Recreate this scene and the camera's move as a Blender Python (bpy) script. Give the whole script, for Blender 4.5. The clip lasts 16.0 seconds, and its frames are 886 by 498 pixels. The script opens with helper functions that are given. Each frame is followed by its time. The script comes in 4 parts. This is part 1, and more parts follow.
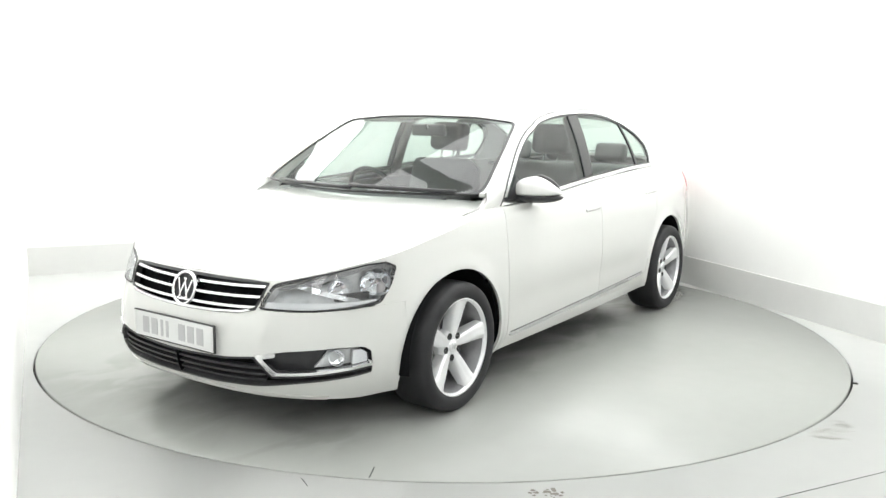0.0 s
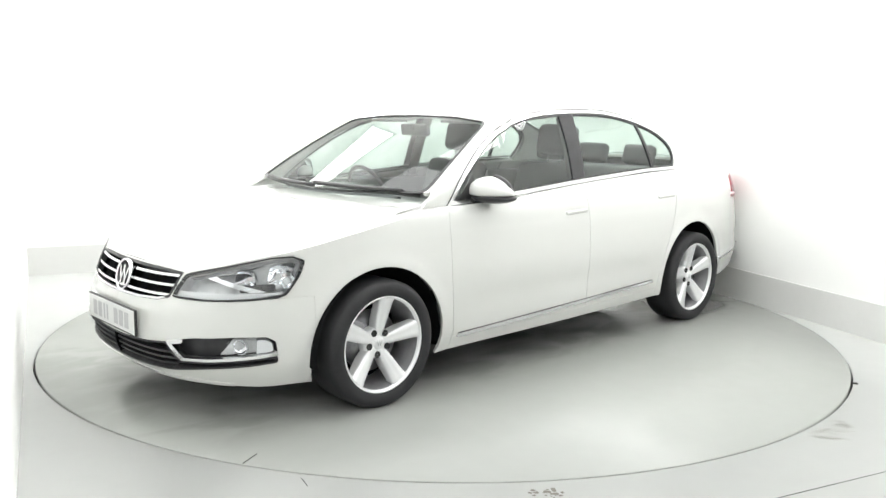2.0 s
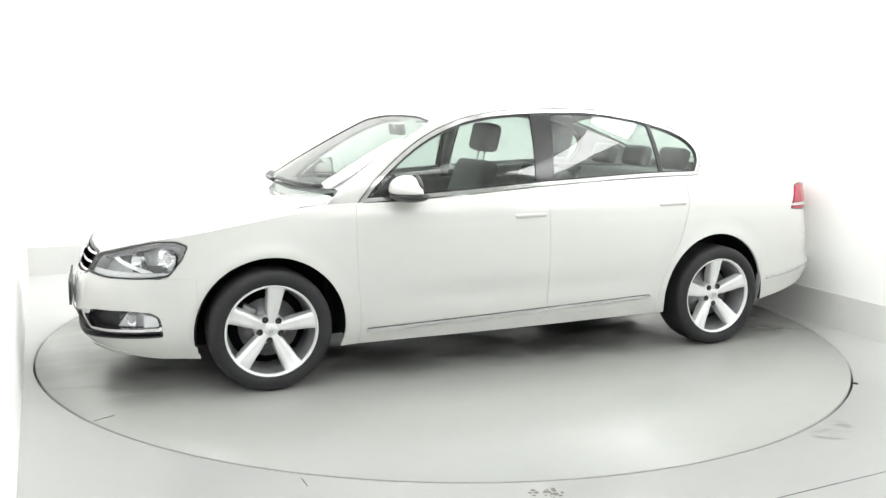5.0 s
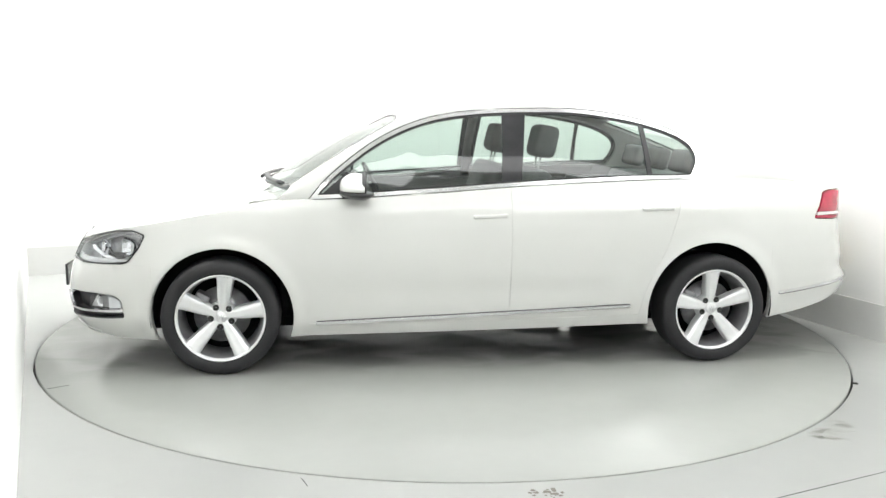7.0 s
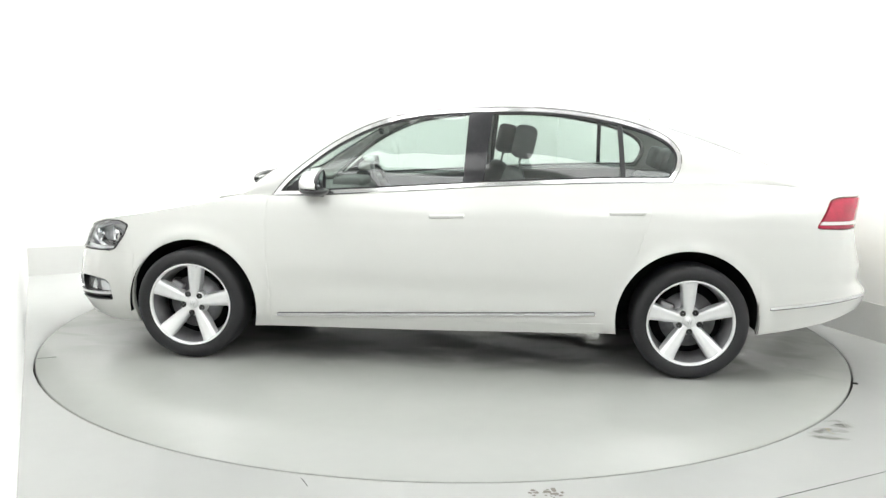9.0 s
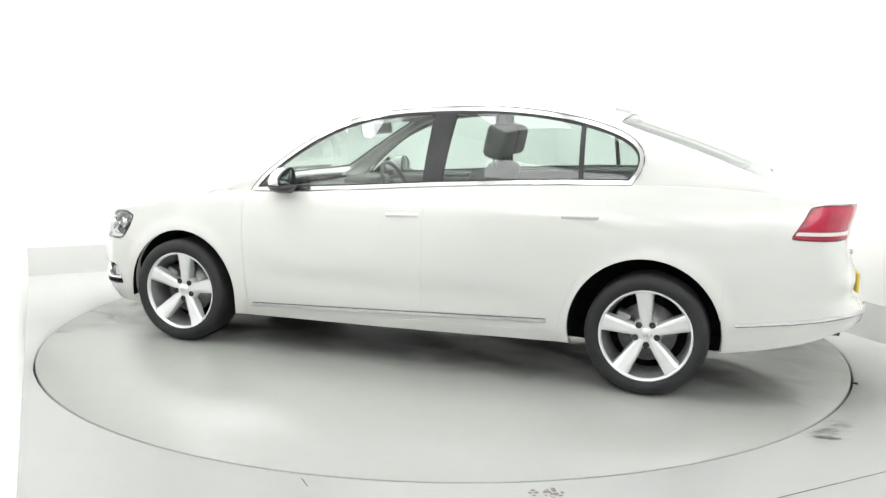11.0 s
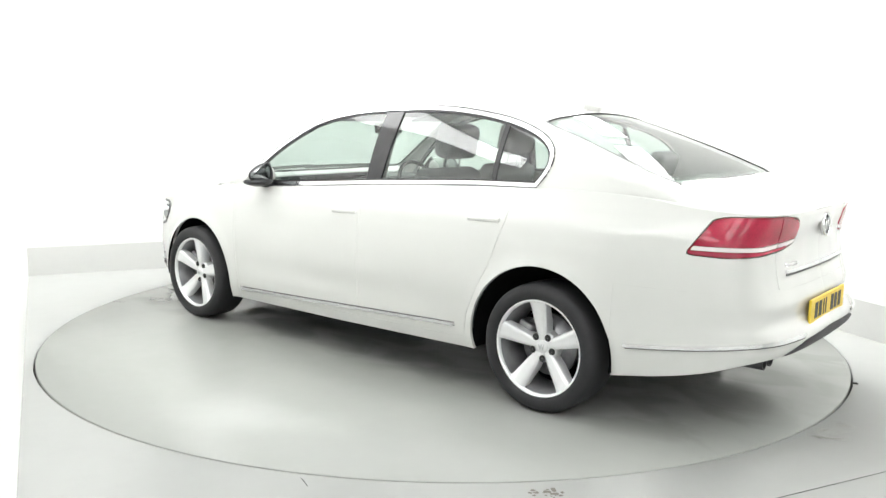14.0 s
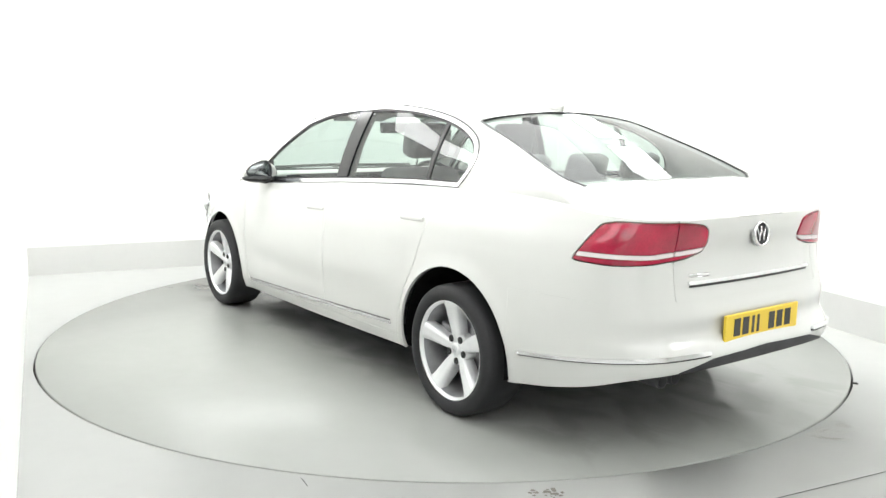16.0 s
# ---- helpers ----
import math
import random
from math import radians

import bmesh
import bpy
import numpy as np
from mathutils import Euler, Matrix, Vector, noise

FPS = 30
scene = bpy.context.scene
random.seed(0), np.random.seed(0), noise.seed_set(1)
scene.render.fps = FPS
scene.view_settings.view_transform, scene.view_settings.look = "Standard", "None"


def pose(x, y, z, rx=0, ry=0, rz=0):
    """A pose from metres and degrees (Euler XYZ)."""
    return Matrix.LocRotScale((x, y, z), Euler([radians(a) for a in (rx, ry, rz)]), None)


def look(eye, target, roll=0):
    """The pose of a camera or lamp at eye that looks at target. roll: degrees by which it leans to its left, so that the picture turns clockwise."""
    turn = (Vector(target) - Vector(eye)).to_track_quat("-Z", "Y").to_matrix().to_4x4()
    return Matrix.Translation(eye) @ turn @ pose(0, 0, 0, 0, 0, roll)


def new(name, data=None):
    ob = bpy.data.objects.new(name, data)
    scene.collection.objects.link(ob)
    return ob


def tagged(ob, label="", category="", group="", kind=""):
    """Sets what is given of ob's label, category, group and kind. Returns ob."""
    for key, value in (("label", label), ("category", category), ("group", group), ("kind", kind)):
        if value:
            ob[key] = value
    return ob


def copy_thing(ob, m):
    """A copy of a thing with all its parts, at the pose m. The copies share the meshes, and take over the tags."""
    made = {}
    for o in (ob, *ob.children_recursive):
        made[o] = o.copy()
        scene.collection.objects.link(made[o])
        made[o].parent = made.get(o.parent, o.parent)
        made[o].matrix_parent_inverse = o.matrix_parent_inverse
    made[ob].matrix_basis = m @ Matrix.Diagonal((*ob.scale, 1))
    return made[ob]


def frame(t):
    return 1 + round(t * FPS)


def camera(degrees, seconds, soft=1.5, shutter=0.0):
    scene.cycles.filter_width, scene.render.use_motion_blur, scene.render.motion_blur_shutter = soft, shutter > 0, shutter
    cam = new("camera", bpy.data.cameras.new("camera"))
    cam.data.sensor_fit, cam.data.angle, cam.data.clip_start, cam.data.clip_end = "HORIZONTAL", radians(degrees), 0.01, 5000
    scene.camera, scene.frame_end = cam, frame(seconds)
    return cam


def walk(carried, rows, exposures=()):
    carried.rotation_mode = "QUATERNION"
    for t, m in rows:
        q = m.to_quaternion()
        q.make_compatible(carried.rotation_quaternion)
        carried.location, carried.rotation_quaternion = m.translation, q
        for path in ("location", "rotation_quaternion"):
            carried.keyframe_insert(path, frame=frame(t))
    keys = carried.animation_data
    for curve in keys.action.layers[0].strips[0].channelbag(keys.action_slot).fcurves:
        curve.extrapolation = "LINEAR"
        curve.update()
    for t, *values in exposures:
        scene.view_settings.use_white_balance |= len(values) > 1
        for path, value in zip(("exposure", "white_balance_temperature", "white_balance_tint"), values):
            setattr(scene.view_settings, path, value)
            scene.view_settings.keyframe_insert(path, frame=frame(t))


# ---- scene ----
# The camera stands still; the turntable carries the car round before it.
cam = camera(55.77, 16.0, 1.45)
EYE = (0.0, -5.409, 1.356)
AIM = (-0.0110, -0.4704, 0.5736)
walk(cam, [(0.0, look(EYE, AIM, 0.985)), (16.0, look(EYE, AIM, 0.985))])

# ---- light ----
scene.view_settings.exposure = 0.0
world = bpy.data.worlds.new("world")
world.use_nodes = True
scene.world = world
world.node_tree.nodes["Background"].inputs[0].default_value = (1, 1, 1, 1)
world.node_tree.nodes["Background"].inputs[1].default_value = 0.15
LAMP = 3.95            # glow of the ceiling diffusers

RING = 2.452          # turntable radius
CAR_OFF = (0.0344, -0.1360)


# ---- materials ----
def mat(name, color, rough=0.5, metal=0.0, coat=0.0, spec=0.5):
    m = bpy.data.materials.new(name)
    m.use_nodes = True
    b = m.node_tree.nodes["Principled BSDF"]
    b.inputs["Base Color"].default_value = (*color, 1)
    b.inputs["Roughness"].default_value = rough
    b.inputs["Metallic"].default_value = metal
    b.inputs["Coat Weight"].default_value = coat
    b.inputs["Coat Roughness"].default_value = 0.03
    b.inputs["Specular IOR Level"].default_value = spec
    return m


def mottle(m, amount, scale, rough=0.0, bump=0.0, fine=0.0, tint=(1, 1, 1)):
    """Uneven colour at two scales, uneven gloss and fine relief."""
    t = m.node_tree
    n, l = t.nodes, t.links
    b = n["Principled BSDF"]
    base = list(b.inputs["Base Color"].default_value)
    co = n.new("ShaderNodeTexCoord")
    big, small = n.new("ShaderNodeTexNoise"), n.new("ShaderNodeTexNoise")
    big.inputs["Scale"].default_value, big.inputs["Detail"].default_value = scale, 6
    small.inputs["Scale"].default_value, small.inputs["Detail"].default_value = scale * 14, 4
    l.new(co.outputs["Object"], big.inputs["Vector"]), l.new(co.outputs["Object"], small.inputs["Vector"])
    mix = n.new("ShaderNodeMix")
    mix.data_type = "RGBA"
    mix.inputs["A"].default_value = [c * (1 - amount) * k for c, k in zip(base[:3], tint)] + [1]
    mix.inputs["B"].default_value = [min(1, c * (1 + amount)) for c in base[:3]] + [1]
    add = n.new("ShaderNodeMath")
    add.operation = "MULTIPLY_ADD"
    l.new(small.outputs["Fac"], add.inputs[0])
    add.inputs[1].default_value = 0.35
    l.new(big.outputs["Fac"], add.inputs[2])
    ramp = n.new("ShaderNodeMapRange")
    ramp.inputs["From Min"].default_value, ramp.inputs["From Max"].default_value = 0.45, 0.9
    l.new(add.outputs[0], ramp.inputs["Value"])
    l.new(ramp.outputs[0], mix.inputs["Factor"])
    l.new(mix.outputs["Result"], b.inputs["Base Color"])
    if rough:
        r0 = b.inputs["Roughness"].default_value
        mr = n.new("ShaderNodeMapRange")
        mr.inputs["To Min"].default_value, mr.inputs["To Max"].default_value = r0 - rough, r0 + rough
        l.new(add.outputs[0], mr.inputs["Value"])
        l.new(mr.outputs[0], b.inputs["Roughness"])
    if bump:
        bp = n.new("ShaderNodeBump")
        bp.inputs["Strength"].default_value, bp.inputs["Distance"].default_value = bump, 0.002
        nz = n.new("ShaderNodeTexNoise")
        nz.inputs["Scale"].default_value = fine or scale * 30
        l.new(co.outputs["Object"], nz.inputs["Vector"])
        l.new(nz.outputs["Fac"], bp.inputs["Height"])
        l.new(bp.outputs[0], b.inputs["Normal"])
    return m


def glass(name, tint, gloss=0.05):
    m = bpy.data.materials.new(name)
    m.use_nodes = True
    n, l = m.node_tree.nodes, m.node_tree.links
    n.clear()
    out, mix = n.new("ShaderNodeOutputMaterial"), n.new("ShaderNodeMixShader")
    tr, gl, lw = n.new("ShaderNodeBsdfTransparent"), n.new("ShaderNodeBsdfGlossy"), n.new("ShaderNodeLayerWeight")
    lw.inputs[0].default_value = 0.5
    pw, fr = n.new("ShaderNodeMath"), n.new("ShaderNodeMath")
    pw.operation, fr.operation = "POWER", "MULTIPLY_ADD"
    pw.inputs[1].default_value, fr.inputs[1].default_value, fr.inputs[2].default_value = 7.0, 0.93, gloss
    l.new(lw.outputs["Facing"], pw.inputs[0]), l.new(pw.outputs[0], fr.inputs[0])
    tr.inputs[0].default_value = (*tint, 1)
    gl.inputs["Roughness"].default_value = 0.02
    l.new(fr.outputs[0], mix.inputs[0]), l.new(tr.outputs[0], mix.inputs[1]), l.new(gl.outputs[0], mix.inputs[2])
    l.new(mix.outputs[0], out.inputs[0])
    return m


def glow(name, color, strength):
    m = bpy.data.materials.new(name)
    m.use_nodes = True
    n = m.node_tree.nodes
    e = n.new("ShaderNodeEmission")
    e.inputs[0].default_value, e.inputs[1].default_value = (*color, 1), strength
    m.node_tree.links.new(e.outputs[0], n["Material Output"].inputs[0])
    return m


# Floor grey lightened in colour to make up for weak light out here.
FLOOR = mottle(mat("floor_paint_lightened", (0.52, 0.53, 0.515), 0.24, 0, 0, 0.5), 0.03, 0.6, 0, 0.05, 60)


def drips(m, half, dry, wet):
    """Glossy water drips in ragged patches over the middle of a painted deck, darkened and kept to the car's footprint.
    """
    n, l = m.node_tree.nodes, m.node_tree.links
    b = n["Principled BSDF"]
    co, sep = n.new("ShaderNodeTexCoord"), n.new("ShaderNodeSeparateXYZ")
    l.new(co.outputs["Object"], sep.inputs[0])
    noise = n.new("ShaderNodeTexNoise")
    noise.inputs["Scale"].default_value, noise.inputs["Detail"].default_value, noise.inputs["Distortion"].default_value = 3.0, 6, 0.6
    # the streaks run along the car
    long = n.new("ShaderNodeMapping")
    long.inputs["Scale"].default_value = (0.8, 1.3, 1)
    l.new(co.outputs["Object"], long.inputs["Vector"])
    l.new(long.outputs[0], noise.inputs["Vector"])
    edge = n.new("ShaderNodeMapRange")
    edge.interpolation_type = "SMOOTHSTEP"
    edge.inputs["From Min"].default_value, edge.inputs["From Max"].default_value = 0.42, 0.62
    l.new(noise.outputs["Fac"], edge.inputs["Value"])
    fac = edge.outputs[0]
    for axis, lim in zip(("X", "Y"), half):
        ab, mr, mu = n.new("ShaderNodeMath"), n.new("ShaderNodeMapRange"), n.new("ShaderNodeMath")
        ab.operation, mu.operation = "ABSOLUTE", "MULTIPLY"
        l.new(sep.outputs[axis], ab.inputs[0])
        mr.interpolation_type = "SMOOTHSTEP"
        mr.inputs["From Min"].default_value, mr.inputs["From Max"].default_value = lim * 0.75, lim * 1.15
        mr.inputs["To Min"].default_value, mr.inputs["To Max"].default_value = 1, 0
        l.new(ab.outputs[0], mr.inputs["Value"])
        l.new(fac, mu.inputs[0]), l.new(mr.outputs[0], mu.inputs[1])
        fac = mu.outputs[0]
    rg = n.new("ShaderNodeMapRange")
    rg.inputs["To Min"].default_value, rg.inputs["To Max"].default_value = dry, wet
    l.new(fac, rg.inputs["Value"])
    l.new(rg.outputs[0], b.inputs["Roughness"])
    # The patches multiply the deck colour by 0.82.
    mix = n.new("ShaderNodeMix")
    mix.data_type, mix.blend_type = "RGBA", "MULTIPLY"
    mix.inputs["B"].default_value = (0.82, 0.82, 0.82, 1)
    src = b.inputs["Base Color"].links[0].from_socket
    l.new(src, mix.inputs["A"]), l.new(fac, mix.inputs["Factor"])
    l.new(mix.outputs["Result"], b.inputs["Base Color"])
    return m


# The floor's grey, darkened in colour where the overhead light falls strongest.
TABLE = drips(mottle(mat("turntable_paint_dimmed", (0.315, 0.322, 0.308), 0.3, 0, 0, 0.36), 0.035, 0.7, 0, 0.05, 60), (2.35, 1.0), 0.26, 0.05)
WALL = mottle(mat("white_wall", (0.93, 0.93, 0.915), 0.6), 0.012, 0.7, 0, 0.1, 90)
PLINTH = mottle(mat("plinth_paint", (0.69, 0.69, 0.676), 0.5), 0.03, 1.2, 0, 0.1, 80)
CEIL = mat("ceiling_white", (0.85, 0.85, 0.84), 0.7)
GAP = mat("dark_gap", (0.03, 0.03, 0.03), 0.8)
STRIP = glow("strip_glow", (0.99, 1.0, 0.985), 9.5)
LIGHT = glow("diffuser_glow", (0.99, 1.0, 0.985), LAMP)
ALU = mat("lamp_frame", (0.7, 0.7, 0.7), 0.4, 0.8)
PAINT = mottle(mat("white_car_paint", (0.622, 0.627, 0.607), 0.25, 0, 1.0), 0.012, 1.5)
CHROME = mat("chrome", (0.80, 0.80, 0.81), 0.12, 1.0)
TRIM = mottle(mat("black_trim", (0.022, 0.022, 0.024), 0.35), 0.2, 8)
GLOSSBLACK = mottle(mat("gloss_black", (0.03, 0.03, 0.033), 0.1), 0.2, 8)
PLASTIC = mottle(mat("black_plastic", (0.03, 0.03, 0.033), 0.55), 0.2, 10, 0, 0.15, 400)
LINER = mottle(mat("wheel_liner", (0.008, 0.008, 0.009), 0.95, 0, 0, 0.05), 0.3, 12)
RUBBER = mottle(mat("tyre_rubber", (0.023, 0.023, 0.025), 0.6, 0, 0, 0.35), 0.25, 6, 0.08, 0.2, 120)
ALLOY = mottle(mat("silver_alloy", (0.84, 0.845, 0.855), 0.32, 0.55), 0.04, 9, 0.05)
# Rim alloy darkened: the shadow inside the barrel is in its colour.
DARK_ALLOY = mottle(mat("darkened_alloy", (0.30, 0.30, 0.31), 0.45, 0.6), 0.2, 12)
STEEL = mottle(mat("brake_steel", (0.30, 0.30, 0.31), 0.4, 0.8), 0.3, 20)
CLOTH = mottle(mat("seat_cloth", (0.15, 0.15, 0.155), 0.85), 0.25, 30, 0, 0.3, 700)
DASH = mottle(mat("dashboard_plastic", (0.14, 0.14, 0.14), 0.6), 0.15, 14, 0, 0.2, 500)
LINING = mottle(mat("cabin_lining", (0.55, 0.55, 0.54), 0.9), 0.08, 20)
DARKGLASS = mat("dark_mirror_glass", (0.34, 0.36, 0.37), 0.06, 1.0)
HEADLINE = mottle(mat("headliner", (0.42, 0.42, 0.41), 0.9), 0.04, 20)
PANE = glass("green_tinted_glass", (0.66, 0.735, 0.70), 0.10)
LENS = glass("clear_lens", (0.93, 0.94, 0.95), 0.10)
REDLENS = mottle(mat("red_lens", (0.38, 0.012, 0.045), 0.16, 0, 0.45), 0.35, 9)
REDDARK = mottle(mat("dark_red_lens", (0.26, 0.008, 0.02), 0.15, 0, 0.6), 0.3, 12)
CLEARLENS = mat("pale_lens", (0.78, 0.79, 0.80), 0.2, 0, 0.5)
WHITELENS = mat("white_lens", (0.75, 0.68, 0.68), 0.2, 0, 0.5)
HOUSING = mottle(mat("lamp_housing", (0.62, 0.63, 0.64), 0.3, 0.4), 0.25, 14)
REFLECTOR = mat("lamp_reflector", (0.85, 0.86, 0.88), 0.08, 1.0)
YELLOW = mottle(mat("yellow_plate", (0.78, 0.56, 0.05), 0.4), 0.03, 6)
WHITEPLATE = mottle(mat("white_plate", (0.72, 0.73, 0.72), 0.4), 0.03, 6)
SCUFF = mat("scuff_dirt", (0.17, 0.16, 0.14), 0.8)
SMEAR = glass("water_smear", (0.93, 0.93, 0.92), 0.04)
INK = mat("plate_black", (0.03, 0.03, 0.03), 0.5)
# Plate black paled in colour to stand for overexposure on the front plate.
INK_PALED = mat("plate_black_paled", (0.48, 0.48, 0.49), 0.4)


# ---- mesh helpers ----
def mesh_from(bm, name, material, smooth=True):
    me = bpy.data.meshes.new(name)
    bm.normal_update()
    for f in bm.faces:
        f.smooth = smooth
    bm.to_mesh(me)
    bm.free()
    me.materials.append(material)
    return me


def part(name, bm, material, parent=None, label="", smooth=True):
    ob = new(name, mesh_from(bm, name, material, smooth))
    ob.parent = parent
    return tagged(ob, label) if label else ob


def box(x0, x1, y0, y1, z0, z1, bevel=0.0, seg=2):
    bm = bmesh.new()
    bmesh.ops.create_cube(bm, size=1)
    for v in bm.verts:
        v.co = Vector((x0 + (v.co.x + 0.5) * (x1 - x0), y0 + (v.co.y + 0.5) * (y1 - y0), z0 + (v.co.z + 0.5) * (z1 - z0)))
    if bevel:
        bmesh.ops.bevel(bm, geom=bm.edges[:], offset=bevel, segments=seg, affect="EDGES", profile=0.6)
    return bm


def turned(profile, n=48, axis="y"):
    """A solid of revolution about the y axis (or z); profile: (radius, height) rows."""
    bm = bmesh.new()
    rings = []
    for r, h in profile:
        row = []
        for k in range(n):
            a = 2 * math.pi * k / n
            row.append(bm.verts.new((r * math.cos(a), h, r * math.sin(a)) if axis == "y" else (r * math.cos(a), r * math.sin(a), h)))
        rings.append(row)
    for a, b in zip(rings, rings[1:]):
        for k in range(n):
            bm.faces.new((a[k], a[(k + 1) % n], b[(k + 1) % n], b[k]))
    bmesh.ops.recalc_face_normals(bm, faces=bm.faces[:])
    return bm


def tube(points, radius, n=8):
    """A round bar along points."""
    bm = bmesh.new()
    pts = [Vector(p) for p in points]
    rings = []
    for i, p in enumerate(pts):
        d = (pts[min(i + 1, len(pts) - 1)] - pts[max(i - 1, 0)]).normalized()
        a = d.cross(Vector((0, 0, 1)))
        a = a.normalized() if a.length > 1e-4 else Vector((1, 0, 0))
        b = d.cross(a)
        rings.append([bm.verts.new(p + radius * (math.cos(2 * math.pi * k / n) * a + math.sin(2 * math.pi * k / n) * b)) for k in range(n)])
    for a, b in zip(rings, rings[1:]):
        for k in range(n):
            bm.faces.new((a[k], a[(k + 1) % n], b[(k + 1) % n], b[k]))
    bm.faces.new(rings[0][::-1]), bm.faces.new(rings[-1])
    return bm


def join(*bms):
    out = bmesh.new()
    for b in bms:
        me = bpy.data.meshes.new("tmp")
        b.to_mesh(me)
        b.free()
        out.from_mesh(me)
        bpy.data.meshes.remove(me)
    return out


def moved(bm, m):
    bmesh.ops.transform(bm, matrix=m, verts=bm.verts[:])
    return bm


def spline(xs, table):
    """Smooth curve through (x, value) rows, evaluated at xs."""
    t = sorted(table)
    X, Y = np.array([a for a, _ in t], float), np.array([b for _, b in t], float)
    h, d = np.diff(X), np.diff(Y) / np.diff(X)
    m = np.empty(len(X))
    m[0], m[-1] = d[0], d[-1]
    m[1:-1] = (d[:-1] * h[1:] + d[1:] * h[:-1]) / (h[1:] + h[:-1])
    xs = np.clip(np.asarray(xs, float), X[0], X[-1])
    i = np.clip(np.searchsorted(X, xs) - 1, 0, len(X) - 2)
    s = (xs - X[i]) / h[i]
    return ((1 + 2 * s) * (1 - s) ** 2 * Y[i] + s * (1 - s) ** 2 * h[i] * m[i] + s * s * (3 - 2 * s) * Y[i + 1] + s * s * (s - 1) * h[i] * m[i + 1])


def rounded(poly, n=4, r=0.3):
    """A polygon with its corners rounded off."""
    out = []
    k = len(poly)
    for i in range(k):
        a, b, c = (np.array(poly[(i + j) % k], float) for j in (-1, 0, 1))
        p, q = b + (a - b) * r, b + (c - b) * r
        for s in np.linspace(0, 1, n):
            out.append(tuple((1 - s) ** 2 * p + 2 * s * (1 - s) * b + s * s * q))
    return out


def sdf(U, V, poly):
    """Signed distance to a polygon, negative inside."""
    best, inside = np.full(U.shape, 1e9), np.zeros(U.shape, bool)
    for (ax, ay), (bx, by) in zip(poly, poly[1:] + poly[:1]):
        dx, dy = bx - ax, by - ay
        L = dx * dx + dy * dy + 1e-12
        s = np.clip(((U - ax) * dx + (V - ay) * dy) / L, 0, 1)
        best = np.minimum(best, (U - ax - s * dx) ** 2 + (V - ay - s * dy) ** 2)
        if abs(dy) > 1e-12:
            hit = ((ay > V) != (by > V)) & (U < ax + (V - ay) / dy * dx)
            inside ^= hit
    d = np.sqrt(best)
    return np.where(inside, -d, d)


def trimmed(P, f, depth=0.012, offset=0.0, flip=False):
    """The part of the surface grid P on which f < 0, cut along f = 0, with a turned-in edge of that depth."""
    nu, nv = f.shape
    if offset:
        du, dv = np.gradient(P, axis=0), np.gradient(P, axis=1)
        nrm = np.cross(du, dv)
        nrm /= np.linalg.norm(nrm, axis=2, keepdims=True) + 1e-9
        mid = P[..., 1] == 0
        P = P + nrm * offset * (-1 if flip else 1)
        P[..., 1] = np.where(mid, 0, P[..., 1])
    bm = bmesh.new()
    made = {}

    def vert(key, co):
        if key not in made:
            made[key] = bm.verts.new(co)
        return made[key]
    neg = f < 0
    count = neg[:-1, :-1].astype(int) + neg[1:, :-1] + neg[1:, 1:] + neg[:-1, 1:]
    for i, j in zip(*np.nonzero(count)):
        ids = [(i, j), (i + 1, j), (i + 1, j + 1), (i, j + 1)]
        vs = []
        for a, b in zip(ids, ids[1:] + ids[:1]):
            fa, fb = f[a], f[b]
            if fa < 0:
                vs.append(vert(a, P[a]))
            if (fa < 0) != (fb < 0):
                s = fa / (fa - fb)
                s = min(max(s, 0.02), 0.98)
                vs.append(vert((min(a, b), max(a, b)), P[a] * (1 - s) + P[b] * s))
        vs = list(dict.fromkeys(vs))
        if len(vs) > 2:
            bm.faces.new(vs[::-1] if flip else vs)
    bmesh.ops.remove_doubles(bm, verts=bm.verts[:], dist=1e-5)
    bm.normal_update()
    if depth:
        edges = [e for e in bm.edges if len(e.link_faces) == 1]
        inner = {}
        for e in edges:
            e.smooth = False
            for v in e.verts:
                if v not in inner:
                    inner[v] = bm.verts.new(v.co - v.normal * depth)
        for e in edges:
            l = e.link_loops[0]
            a, b = l.vert, l.link_loop_next.vert
            bm.faces.new((b, a, inner[a], inner[b]))
    return bm


def mirrored(bm):
    out = bm.copy()
    for v in out.verts:
        v.co.y = -v.co.y
    bmesh.ops.reverse_faces(out, faces=out.faces[:])
    return out


# ---- the room ----
CORNER_L, CORNER_R = (-3.42, 1.34), (1.19, 3.65)
END_L, END_R = (-1.33, -2.98), (3.83, -3.05)
HIGH = 3.5


def floor_sheet():
    bm = bmesh.new()
    n = 180
    inner = [bm.verts.new((RING * math.cos(2 * math.pi * k / n), RING * math.sin(2 * math.pi * k / n), 0)) for k in range(n)]
    lower = [bm.verts.new((v.co.x, v.co.y, -0.05)) for v in inner]
    outer = [bm.verts.new((v.co.x / RING * 11, v.co.y / RING * 11, 0)) for v in inner]
    for k in range(n):
        j = (k + 1) % n
        bm.faces.new((inner[k], outer[k], outer[j], inner[j]))
        bm.faces.new((inner[j], lower[j], lower[k], inner[k]))
    return bm


